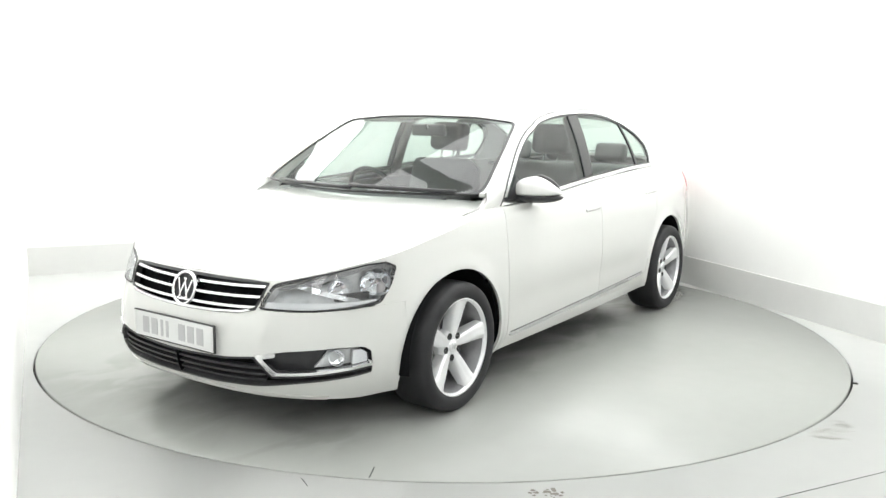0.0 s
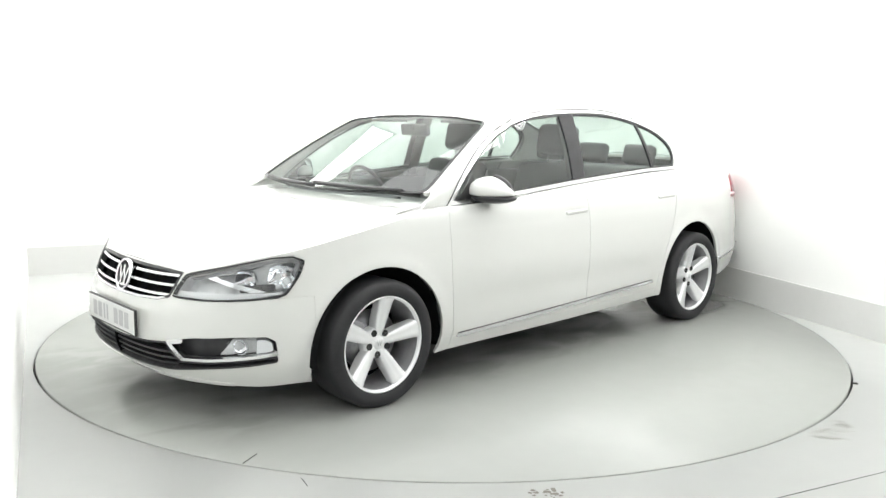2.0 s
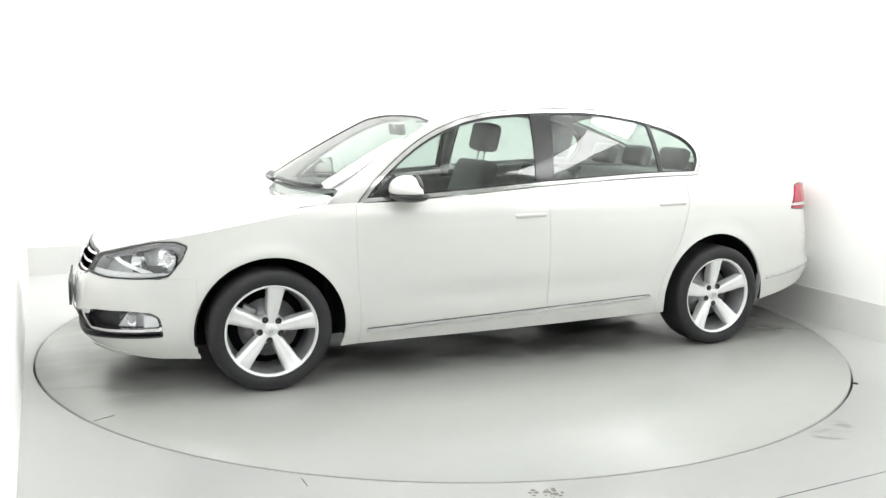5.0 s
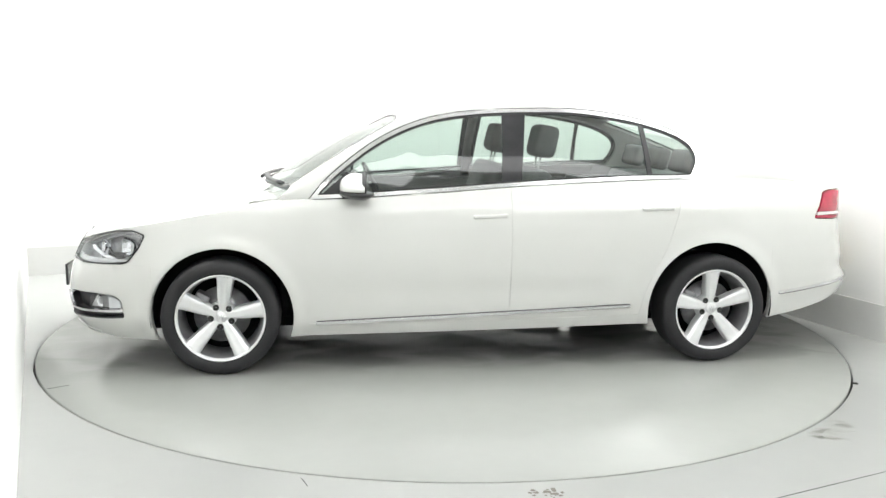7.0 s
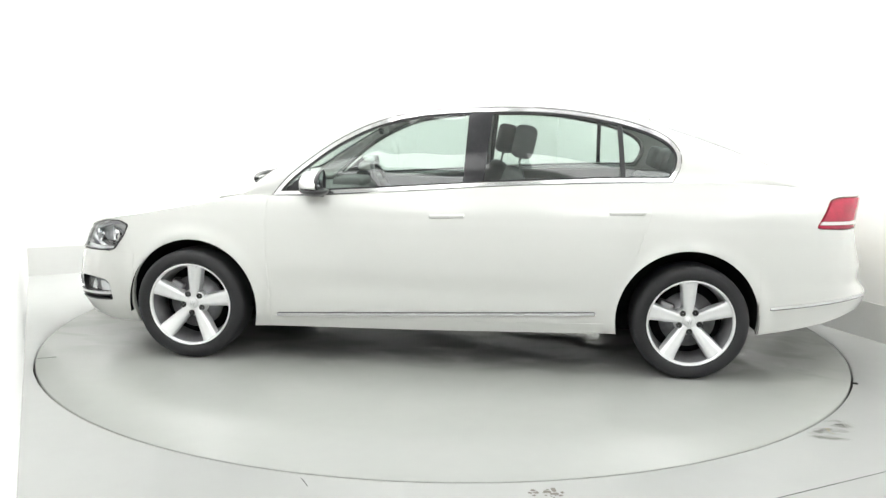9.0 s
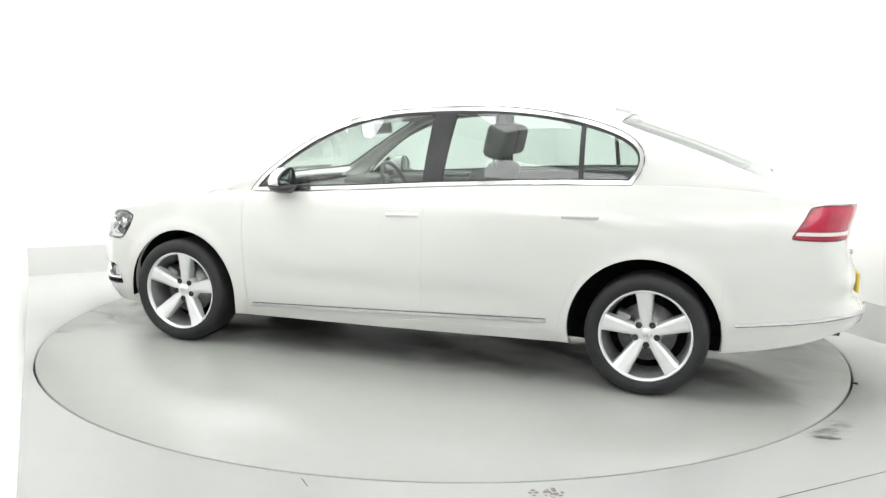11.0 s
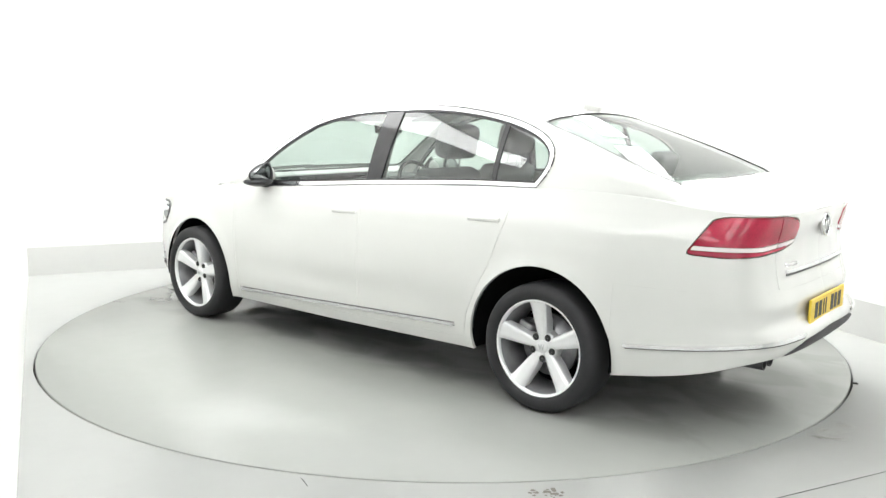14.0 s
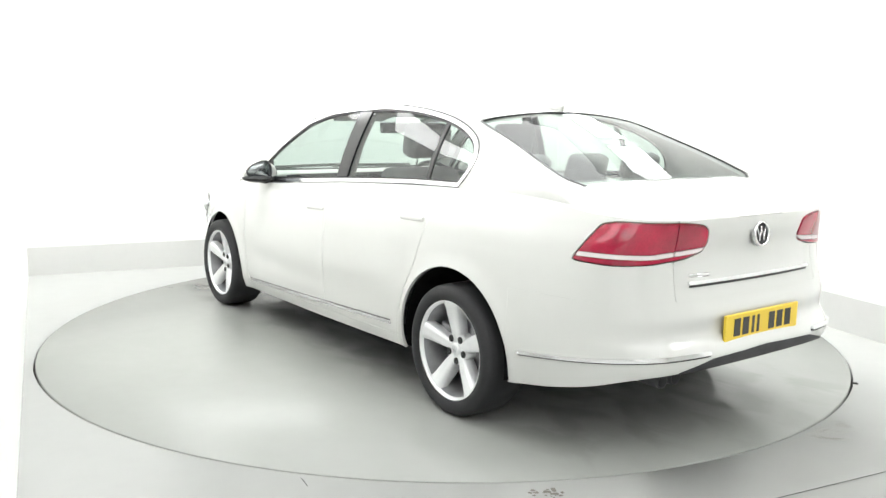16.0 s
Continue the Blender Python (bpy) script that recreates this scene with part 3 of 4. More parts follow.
def build_body(car):
    def both(name, bm, material, label="", parent=None):
        m = mirrored(bm)
        a = part(name, bm, material, parent or car, label)
        b = part(name, m, material, parent or car, label)
        return a, b

    arches = np.minimum(disc(*ARCH_F), disc(*ARCH_R))
    head, grille, intake, fog, tail = (sdf(GIRTH, WZ, q) for q in (HEADLAMP, GRILLE, INTAKE, FOG, TAIL))
    df, dr = sdf(WX, WZ, DOOR_F), sdf(WX, WZ, DOOR_R)
    openings = np.minimum.reduce([arches, head, grille, intake, fog, tail])
    is_nose = np.maximum(1.70 - WX, np.where(WX < 2.06, WZ - 0.573, -1.0))
    is_tail = np.maximum(WX + 1.705, WZ - 0.655)
    lid = np.maximum.reduce([rear_y(0.50) - GIRTH, 0.66 - WZ])
    doors = np.minimum(df, dr)
    sill = np.maximum.reduce([WZ - 0.30, WX - 0.904, -0.914 - WX])
    both("front_bumper", trimmed(WRAP, np.maximum(is_nose + 0.0004, -openings + G), 0.03), PAINT)
    both("fender", trimmed(WRAP, np.maximum.reduce([-is_nose + 0.0004, -openings + G, -df + G, 0.905 - WX]), 0.014), PAINT)
    both("sill", trimmed(WRAP, np.maximum.reduce([sill + 0.001, -openings + G, -doors + G]), 0.03), PAINT)
    fd = DOORS["front"] = both("front_door", trimmed(WRAP, np.maximum(df + G, -arches + G), 0.02), PAINT)
    rd = DOORS["rear"] = both("rear_door", trimmed(WRAP, np.maximum(dr + G, -arches + G), 0.02), PAINT)
    both("rear_bumper", trimmed(WRAP, np.maximum.reduce([is_tail + 0.0003, -openings + G]), 0.03), PAINT)
    both("quarter_panel", trimmed(WRAP, np.maximum.reduce([WX + 0.915, -dr + G, -is_tail + 0.0003, -lid + G, -openings + G]), 0.014), PAINT)
    both("boot_lid_face", trimmed(WRAP, np.maximum(lid + G, -tail + G), 0.02), PAINT)

    # white backing sheet added close behind the shut lines to lighten their shade
    both("seam_backing", trimmed(WRAP, -openings + 0.010, 0.0, -0.0022), PAINT)

    # bonnet, scuttle and boot deck: sheets that span from shoulder to shoulder
    def deck(x0, x1, centre, cut, edge=4.5):
        xs = np.linspace(x0, x1, 90)
        v = np.linspace(1, -1, 81)
        k = WRAP[:, -1, :]
        ye = np.interp(-xs, -k[:, 0], k[:, 1])
        ze = np.interp(-xs, -k[:, 0], k[:, 2])
        zc = spline(xs, centre)
        Y = ye[:, None] * v[None, :]
        Z = ze[:, None] + (zc - ze)[:, None] * (1 - np.abs(v)[None, :] ** edge)
        P = np.stack([xs[:, None] + 0 * Y, Y, Z], -1)
        return P, trimmed(P, cut(P[..., 0], P[..., 1]), 0.02)
    nose_x = float(WRAP[0, -1, 0])
    tail_x = float(WRAP[-1, -1, 0])
    hood = [(nose_x, 0.682), (2.07, 0.706), (1.95, 0.750), (1.8, 0.797), (1.5, 0.859), (1.2, 0.926), (1.0, 0.95)]
    P, bm = deck(nose_x - 0.003, 1.0, hood, lambda x, y: np.maximum(np.abs(y) - 0.7018 + 0.02 * (2.2 - x), 1.118 - 0.150 * (y / 0.7) ** 2 - x))
    part("bonnet", bm, PAINT, car, "white bonnet")
    P, bm = deck(nose_x - 0.003, 0.88, hood[:-2] + [(1.2, 0.926), (1.0, 0.95), (0.88, 0.955)], lambda x, y: np.maximum(0.703 - 0.02 * (2.2 - x) - y, 0.88 - x))
    both("wing_top", bm, PAINT)
    P, bm = deck(1.26, 0.95, [(1.26, 0.895), (1.12, 0.925), (0.95, 0.945)], lambda x, y: np.maximum(np.abs(y) - 0.50, -1))
    part("scuttle", bm, PLASTIC, car, "black plastic scuttle panel")
    boot = [(-1.70, 1.09), (-1.95, 1.092), (-2.15, 1.045), (-2.28, 1.003), (tail_x, 0.978)]
    P, bm = deck(-1.70, tail_x + 0.003, boot, lambda x, y: np.maximum(np.abs(y) - 2, -1) + 0 * x, 8.0)
    part("boot_lid", bm, PAINT, car)

    # roof, pillars and glass
    ws, bl = sdf(RX, RV * 0.62, [(a, b * 0.62) for a, b in SCREEN]), sdf(RX, RV * 0.56, [(a, b * 0.56) for a, b in BACKLIGHT])
    part("roof", trimmed(ROOF, np.maximum.reduce([-ws, -bl, RX - np.where(np.abs(RV) > 0.93, 1.095, 1.0)]), 0.02), PAINT, car)
    part("windscreen", trimmed(ROOF, ws + 0.001, 0.004, -0.004), PANE, car, "green-tinted windscreen").visible_shadow = False
    part("rear_window", trimmed(ROOF, bl + 0.001, 0.004, -0.004), PANE, car, "green-tinted rear window").visible_shadow = False
    part("windscreen_seal", trimmed(ROOF, np.maximum(ws - 0.003, -ws - np.where(np.abs(RV) > 0.88, 0.013, 0.006)), 0.008, 0.001), TRIM, car)
    part("rear_window_seal", trimmed(ROOF, np.maximum(bl - 0.003, -bl - np.where(np.abs(RV) > 0.85, 0.010, 0.005)), 0.008, 0.001), TRIM, car)
    dlo = sdf(SX, SZ, DLO)
    both("pillar_panel", trimmed(SIDE, np.maximum(-dlo, SX - 1.075 + (SZ - 0.90) * 1.0), 0.03), PAINT)
    both("window_chrome", trimmed(SIDE, np.maximum(dlo, -dlo - 0.019), 0.012, 0.004), CHROME, "bright chrome window surround")
    bpost = np.maximum(SX + 0.135 + (SZ - 1.0) * 0.05, -0.243 - (SZ - 1.0) * 0.11 - SX)
    div = np.abs(SX + 0.985 - (SZ - 1.04) * 0.06) - 0.013
    seal = np.maximum(dlo + 0.0185, -dlo - 0.028)
    inner = dlo + 0.028
    both("surround_seal", trimmed(SIDE, np.maximum(-dlo + 0.0005, dlo - 0.0055), 0.006, 0.0035), TRIM)
    both("window_seal", trimmed(SIDE, seal, 0.012, -0.002), TRIM)
    both("b_pillar", trimmed(SIDE, np.maximum(bpost, inner), 0.012, 0.001), GLOSSBLACK, "gloss black door pillar cover")
    both("window_divider", trimmed(SIDE, np.maximum(div, inner), 0.012, 0.0), TRIM)
    mirror_foot = sdf(SX, SZ, [(0.86, 0.92), (0.70, 1.06), (0.62, 0.92)])
    both("mirror_sail", trimmed(SIDE, np.maximum(mirror_foot, inner), 0.012, 0.002), TRIM)
    panes = np.maximum.reduce([inner - 0.001, -bpost, -div, -mirror_foot])
    for q, nm in ((np.maximum(panes, -0.18 - SX), "front_door_glass"), (np.maximum.reduce([panes, SX + 0.18, -0.985 - SX + (SZ - 1.04) * 0.06]), "rear_door_glass"), (np.maximum(panes, SX + 0.985 - (SZ - 1.04) * 0.06), "quarter_glass")):
        for k, o in enumerate(both(nm, trimmed(SIDE, q, 0.003, -0.006), PANE)):
            o.visible_shadow = False
            o.parent = (fd if nm[0] == "f" else rd)[k] if "door" in nm else car

    # shoulder sheet from the flank up to the window line
    k = WRAP[:, -1, :]
    xs = SIDE[:, 0, 0]
    pick = (xs < 1.0) & (xs > -1.94)
    a = np.stack([xs, np.interp(-xs, -k[:, 0], k[:, 1]), np.interp(-xs, -k[:, 0], k[:, 2])], -1)[pick]
    b = SIDE[:, 0, :][pick] + np.array([0, -0.014, 0.004])
    s = np.linspace(0, 1, 5)[None, :, None]
    sheet = a[:, None, :] * (1 - s) + b[:, None, :] * s + np.array([0, 0, 0.002]) * np.sin(np.pi * s)
    both("shoulder", trimmed(sheet, np.full(sheet.shape[:2], -1.0), 0.008), PAINT)

    both("pillar_lining", trimmed(SIDE, -dlo + 0.004, 0.0, -0.022), LINING, "dark grey cloth pillar lining")
    part("roof_lining", trimmed(ROOF, np.maximum.reduce([-ws + 0.012, -bl + 0.012, RX - 1.0, -1.9 - RX]), 0.0, -0.022), HEADLINE, car, "grey roof lining")

    # trim strips on the flanks and bumpers
    strip = np.abs(WZ - (0.2665 + (0.876 - WX) * 0.039)) - 0.0085
    strip = np.maximum.reduce([strip, WX - 0.87, -0.86 - WX])
    # Black strip behind the chrome draws the shadow lines along its edges.
    both("moulding_shade", trimmed(WRAP, np.maximum.reduce([np.abs(WZ - (0.2660 + (0.876 - WX) * 0.039)) - 0.0110, WX - 0.868, -0.858 - WX]), 0.008, 0.004), TRIM)
    both("door_moulding", trimmed(WRAP, strip, 0.012, 0.011), CHROME, "slim chrome strip along the doors")
    zt = spline(WX, [(-2.44, 0.462), (-2.25, 0.445), (-2.05, 0.418), (-1.77, 0.389)])
    rs = np.maximum.reduce([np.abs(WZ - zt) - 0.007, WX + 1.765, GIRTH - rear_y(0.36)])
    # Black strip again, for the shadow line below the bumper's chrome.
    both("moulding_shade", trimmed(WRAP, np.maximum.reduce([np.abs(WZ - zt + 0.0045) - 0.0085, WX + 1.767, GIRTH - rear_y(0.36)]), 0.008, 0.004), TRIM)
    both("bumper_moulding", trimmed(WRAP, rs, 0.012, 0.011), CHROME, "slim chrome strip on the rear bumper")
    lidstrip = np.maximum(np.abs(WZ - 0.727) - 0.007, rear_y(0.43) - GIRTH)
    both("boot_strip", trimmed(WRAP, lidstrip, 0.012, 0.012), CHROME, "chrome strip across the boot lid")
    slot = np.maximum(np.abs(WZ - 0.7135) - 0.0045, rear_y(0.425) - GIRTH)
    both("boot_slot", trimmed(WRAP, slot, 0.004, 0.004), TRIM)
    diff = sdf(GIRTH, WZ, lz([("r", 0.62, 0.25), ("r", 0.50, 0.395), ("r", 0.34, 0.435)]) + [(CL[-1] + 0.05, 0.45), (CL[-1] + 0.05, 0.25)])
    both("diffuser", trimmed(WRAP, diff, 0.03, 0.004), PLASTIC, "black plastic rear diffuser")
    lipz = spline(WX, LOW)
    lip = np.maximum.reduce([WZ - lipz - 0.018, 2.0 - WX])
    both("front_lip", trimmed(WRAP, lip, 0.03, 0.004), PAINT)


def on_skin(girth, z):
    """The point of the skin at a girth and height, and the outward normal."""
    i = int(np.argmin(np.abs(GIRTH[:, 0] - girth)))
    j = int(np.argmin(np.abs(WZ[i] - z)))
    p = WRAP[i, j]
    n = np.cross(WRAP[i + 1, j] - WRAP[i - 1, j], WRAP[i, j + 1] - WRAP[i, j - 1])
    return Vector(p), Vector(n / np.linalg.norm(n))


def build_front(car):
    head, grille, intake, fog = (sdf(GIRTH, WZ, q) for q in (HEADLAMP, GRILLE, INTAKE, FOG))

    def both(name, f, depth, offset, material, parent=car, label=""):
        bm = trimmed(WRAP, f, depth, offset)
        m = mirrored(bm)
        return part(name, bm, material, parent, label), part(name, m, material, parent, label)
    for side in (1, -1):
        def one(name, f, depth, offset, material, parent, label="", side=side):
            bm = trimmed(WRAP, f, depth, offset)
            return part(name, bm if side > 0 else mirrored(bm), material, parent, label)
        lampset = one("headlight", head, -0.073, -0.075, HOUSING, car, "clear headlight with silver reflectors")
        one("lens", head + 0.002, 0.01, 0.002, LENS, lampset).visible_shadow = False
        one("bezel", np.maximum(head, -head - 0.0065), 0.02, 0.0035, TRIM, lampset)
        blade = np.abs(WZ - 0.628 - 0.28 * (at_x(2.02) - GIRTH)) - 0.011
        one("reflector_blade", np.maximum.reduce([head + 0.014, blade, 0.600 - WZ, 1.90 - WX]), 0.02, -0.030, REFLECTOR, lampset)
        # Black sheet for the dark area low in the lamp.
        one("lamp_dark_patch", np.maximum.reduce([head + 0.012, np.abs(WZ - 0.617) - 0.017, np.abs(WX - 1.93) - 0.07]), 0.02, -0.034, TRIM, lampset)
        # Dark grey band along the lamp's upper edge.
        one("brow", np.maximum(head + 0.008, -head - 0.026 + 0.6 * np.clip(0.68 - WZ, 0, 1)), 0.02, -0.026, DARK_ALLOY, lampset)
        strip = np.maximum(head + 0.009, WZ - 0.598)
        one("turn_signal", strip, 0.02, -0.018, CLEARLENS, lampset)
        for g, z, r in ((at_x(2.0), 0.655, 0.046), (at_x(1.855), 0.668, 0.056)):
            bowl = turned([(r, 0.0), (r * 0.9, -0.02), (r * 0.65, -0.045), (0.012, -0.06)], 24)
            p, nv = on_skin(g, z)
            nv = (nv + Vector((1.2, 0, 0))).normalized()
            p = p - nv * 0.022
            for v in bowl.verts:
                a = math.atan2(v.co.z, v.co.x)
                k = (abs(math.cos(a)) ** 3.2 + abs(math.sin(a)) ** 3.2) ** (-1 / 3.2)
                v.co.x, v.co.z = v.co.x * k * 1.12 - v.co.z * 0.18, v.co.z * k * 0.92
            m = Matrix.Translation((p.x, p.y * side, p.z)) @ Vector((nv.x, nv.y * side, nv.z * 0.3)).to_track_quat("Y", "Z").to_matrix().to_4x4()
            part("reflector", moved(bowl, m), REFLECTOR, lampset)
            bulb = turned([(0.001, -0.018), (0.007, -0.020), (0.009, -0.04), (0.001, -0.055)], 16)
            part("bulb", moved(bulb, m), WHITELENS, lampset)
        foglamp = one("fog_light", fog, -0.048, -0.05, PLASTIC, car, "fog light set in black plastic with chrome trim")
        one("lens", np.maximum(fog + 0.012, WX - 2.05), 0.008, -0.006, LENS, foglamp).visible_shadow = False
        one("back_plate", np.maximum(fog + 0.013, WX - 2.055 + (WZ - 0.36) * 0.6), 0.02, -0.038, HOUSING, foglamp)
        one("side_lens", np.maximum(fog + 0.014, WX - 1.945), 0.02, -0.014, CLEARLENS, foglamp)
        one("chrome_trim", np.maximum.reduce([fog - 0.002, -fog - 0.011, WZ - 0.345]), 0.02, 0.006, CHROME, foglamp)
        one("inner_trim", np.maximum.reduce([fog - 0.002, -fog - 0.016, GIRTH - front_y(0.515)]), 0.02, 0.006, CHROME, foglamp)
        p, nv = on_skin(at_x(2.005), 0.362)
        p = p - nv * 0.022
        part("bowl", moved(turned([(0.036, 0), (0.029, -0.012), (0.008, -0.018)], 20), Matrix.Translation((p.x, p.y * side, p.z)) @ pose(0, 0, 0, 0, 0, -90 + 35 * side)), REFLECTOR, foglamp)
    both("grille_back", grille, -0.043, -0.045, LINER)
    both("grille_frame", np.maximum(grille, -grille - 0.010), 0.03, 0.003, TRIM)
    for k in range(3):
        z = 0.5620 + k * 0.0405
        sl = np.maximum(grille + 0.004, np.abs(WZ - (z + 0.022 * np.clip(GIRTH / 0.5, 0, 1) ** 2 * 0.6)) - 0.0052)
        both("grille_slat", sl, 0.03, 0.0, CHROME, car, "chrome grille bar")
    both("grille_chrome", np.maximum(grille, np.maximum(-grille - 0.009, WZ - 0.560)), 0.02, 0.004, CHROME, car)
    both("intake_back", intake, -0.043, -0.045, LINER)
    both("intake_frame", np.maximum(intake, -intake - 0.007), 0.03, 0.002, PLASTIC)
    for z in (0.262, 0.290, 0.318):
        both("intake_slat", np.maximum(np.maximum(intake + 0.003, GIRTH - front_y(0.47)), np.abs(WZ - z - 0.012 * (GIRTH / 0.6) ** 2) - 0.005), 0.03, -0.012, PLASTIC)
    emblem(car, pose(2.206, 0, 0.606, 0, 0, -90) @ pose(0, 0, 0, 14, 0, 0), 0.076)
    plate(car, pose(2.270, 0, 0.430, 0, 0, 90), WHITEPLATE, INK_PALED)
    # wipers on the screen's foot
    for y0, y1, x0, x1, z0, z1 in ((0.62, 0.02, 1.05, 1.155, 0.975, 0.980), (0.05, -0.56, 1.185, 1.08, 0.970, 0.974)):
        pts = [(x0 + (x1 - x0) * s + 0.03 * math.sin(s * 3.14), y0 + (y1 - y0) * s, z0 + (z1 - z0) * s + 0.012) for s in np.linspace(0, 1, 9)]
        w = part("wiper", tube(pts, 0.011), TRIM, car, "black windscreen wiper")
        part("blade", tube([(a - 0.012, b, c + 0.004) for a, b, c in pts], 0.006), TRIM, w)


def emblem(car, m, r):
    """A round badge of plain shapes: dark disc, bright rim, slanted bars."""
    mat4 = lambda bm: moved(bm, m)
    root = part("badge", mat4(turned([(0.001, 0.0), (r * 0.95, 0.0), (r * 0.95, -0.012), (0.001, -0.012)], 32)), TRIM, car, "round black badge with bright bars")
    part("rim", mat4(turned([(r * 0.84, 0.004), (r * 0.88, 0.009), (r * 0.97, 0.009), (r, 0.0), (r, -0.012), (r * 0.84, -0.010), (r * 0.84, 0.004)], 40)), CHROME, root)
    for x, tilt, h in ((-0.40, -20, 0.56), (-0.14, 20, 0.62), (0.14, -20, 0.62), (0.40, 20, 0.56)):
        bar = box(-0.06 * r, 0.06 * r, 0.0, 0.006, -h * r, h * r, 0.002, 1)
        part("bar", mat4(moved(bar, pose(x * r, 0, 0, 0, tilt, 0))), CHROME, root)


def plate(car, m, face, ink):
    """A number plate whose characters are plain bars; it faces -y before m."""
    p = part("number_plate", moved(box(-0.26, 0.26, -0.008, 0.004, -0.0555, 0.0555, 0.004, 1), m), face, car, "number plate with dark plain bars", False)
    rim = [box(-0.264, 0.264, -0.006, 0.006, -0.0595, -0.0555)]
    if face is WHITEPLATE:
        rim += [box(-0.264, 0.264, -0.006, 0.006, 0.0555, 0.0595), box(0.26, 0.264, -0.006, 0.006, -0.0555, 0.0555)]
    part("plate_rim", moved(join(*rim), m), INK, p, smooth=False)
    for x in (-0.180, -0.121, -0.070, -0.035, 0.062, 0.120, 0.180):
        w = 0.008 if x in (-0.070, -0.035) else 0.021
        part("plain_bar", moved(box(x - w, x + w, -0.0095, -0.007, -0.036, 0.036), m), ink, p, smooth=False)


def build_rear(car):
    tail = sdf(GIRTH, WZ, TAIL)
    seam = rear_y(0.50)
    for side in (1, -1):
        def one(name, f, depth, offset, material, parent, label="", side=side):
            bm = trimmed(WRAP, f, depth, offset)
            return part(name, bm if side > 0 else mirrored(bm), material, parent, label)
        lamp = one("tail_light", tail + 0.001, 0.04, -0.006, REDDARK, car, "red wrap-round tail light with a white band")
        band = 0.836 + 0.02 * np.clip((GIRTH - rear_y(0.62)) / 0.3, 0, 1)
        up = band + 0.012 - WZ
        dn = WZ - band + 0.012
        one("upper_lens", np.maximum.reduce([tail + 0.008, up, GIRTH - seam + 0.003]), 0.01, 0.003, REDLENS, lamp)
        one("inner_lens", np.maximum.reduce([tail + 0.008, up, seam + 0.003 - GIRTH]), 0.01, 0.003, REDLENS, lamp)
        one("white_band", np.maximum.reduce([tail + 0.008, np.abs(WZ - band) - 0.0085, 0.004 - np.abs(GIRTH - seam)]), 0.01, 0.004, WHITELENS, lamp)
        one("lower_lens", np.maximum.reduce([tail + 0.006, dn]), 0.01, 0.003, REDLENS, lamp)
    emblem(car, pose(-2.328, 0, 0.900, 0, 0, 90) @ pose(0, 0, 0, 6, 0, 0), 0.052)
    plate(car, pose(-2.360, 0, 0.535, 0, 0, -90), YELLOW, INK)
    ex = part("exhaust", moved(join(turned([(0.024, -0.06), (0.030, -0.06), (0.030, 0.06), (0.024, 0.06), (0.024, -0.06)], 20)), pose(-2.205, 0.42, 0.338, 0, 0, 90)), PLASTIC, car, "dark steel exhaust tailpipe")
    part("exhaust", moved(turned([(0.024, -0.06), (0.030, -0.06), (0.030, 0.06), (0.024, 0.06), (0.024, -0.06)], 20), pose(-2.205, 0.50, 0.338, 0, 0, 90)), PLASTIC, car, "dark steel exhaust tailpipe")
    p, nv = on_skin(rear_y(0.36), 0.756)
    part("model_bar", moved(box(-0.004, 0.003, -0.055, 0.055, -0.008, 0.008, 0.002, 1), Matrix.Translation(p) @ pose(0, 0, 0, 0, 0, -8)), CHROME, car, "small plain chrome lettering bar")
    part("aerial", moved(box(-0.055, 0.055, -0.014, 0.014, -0.01, 0.03, 0.01, 2), pose(-1.09, 0, 1.408, 0, -14, 0)), PAINT, car)


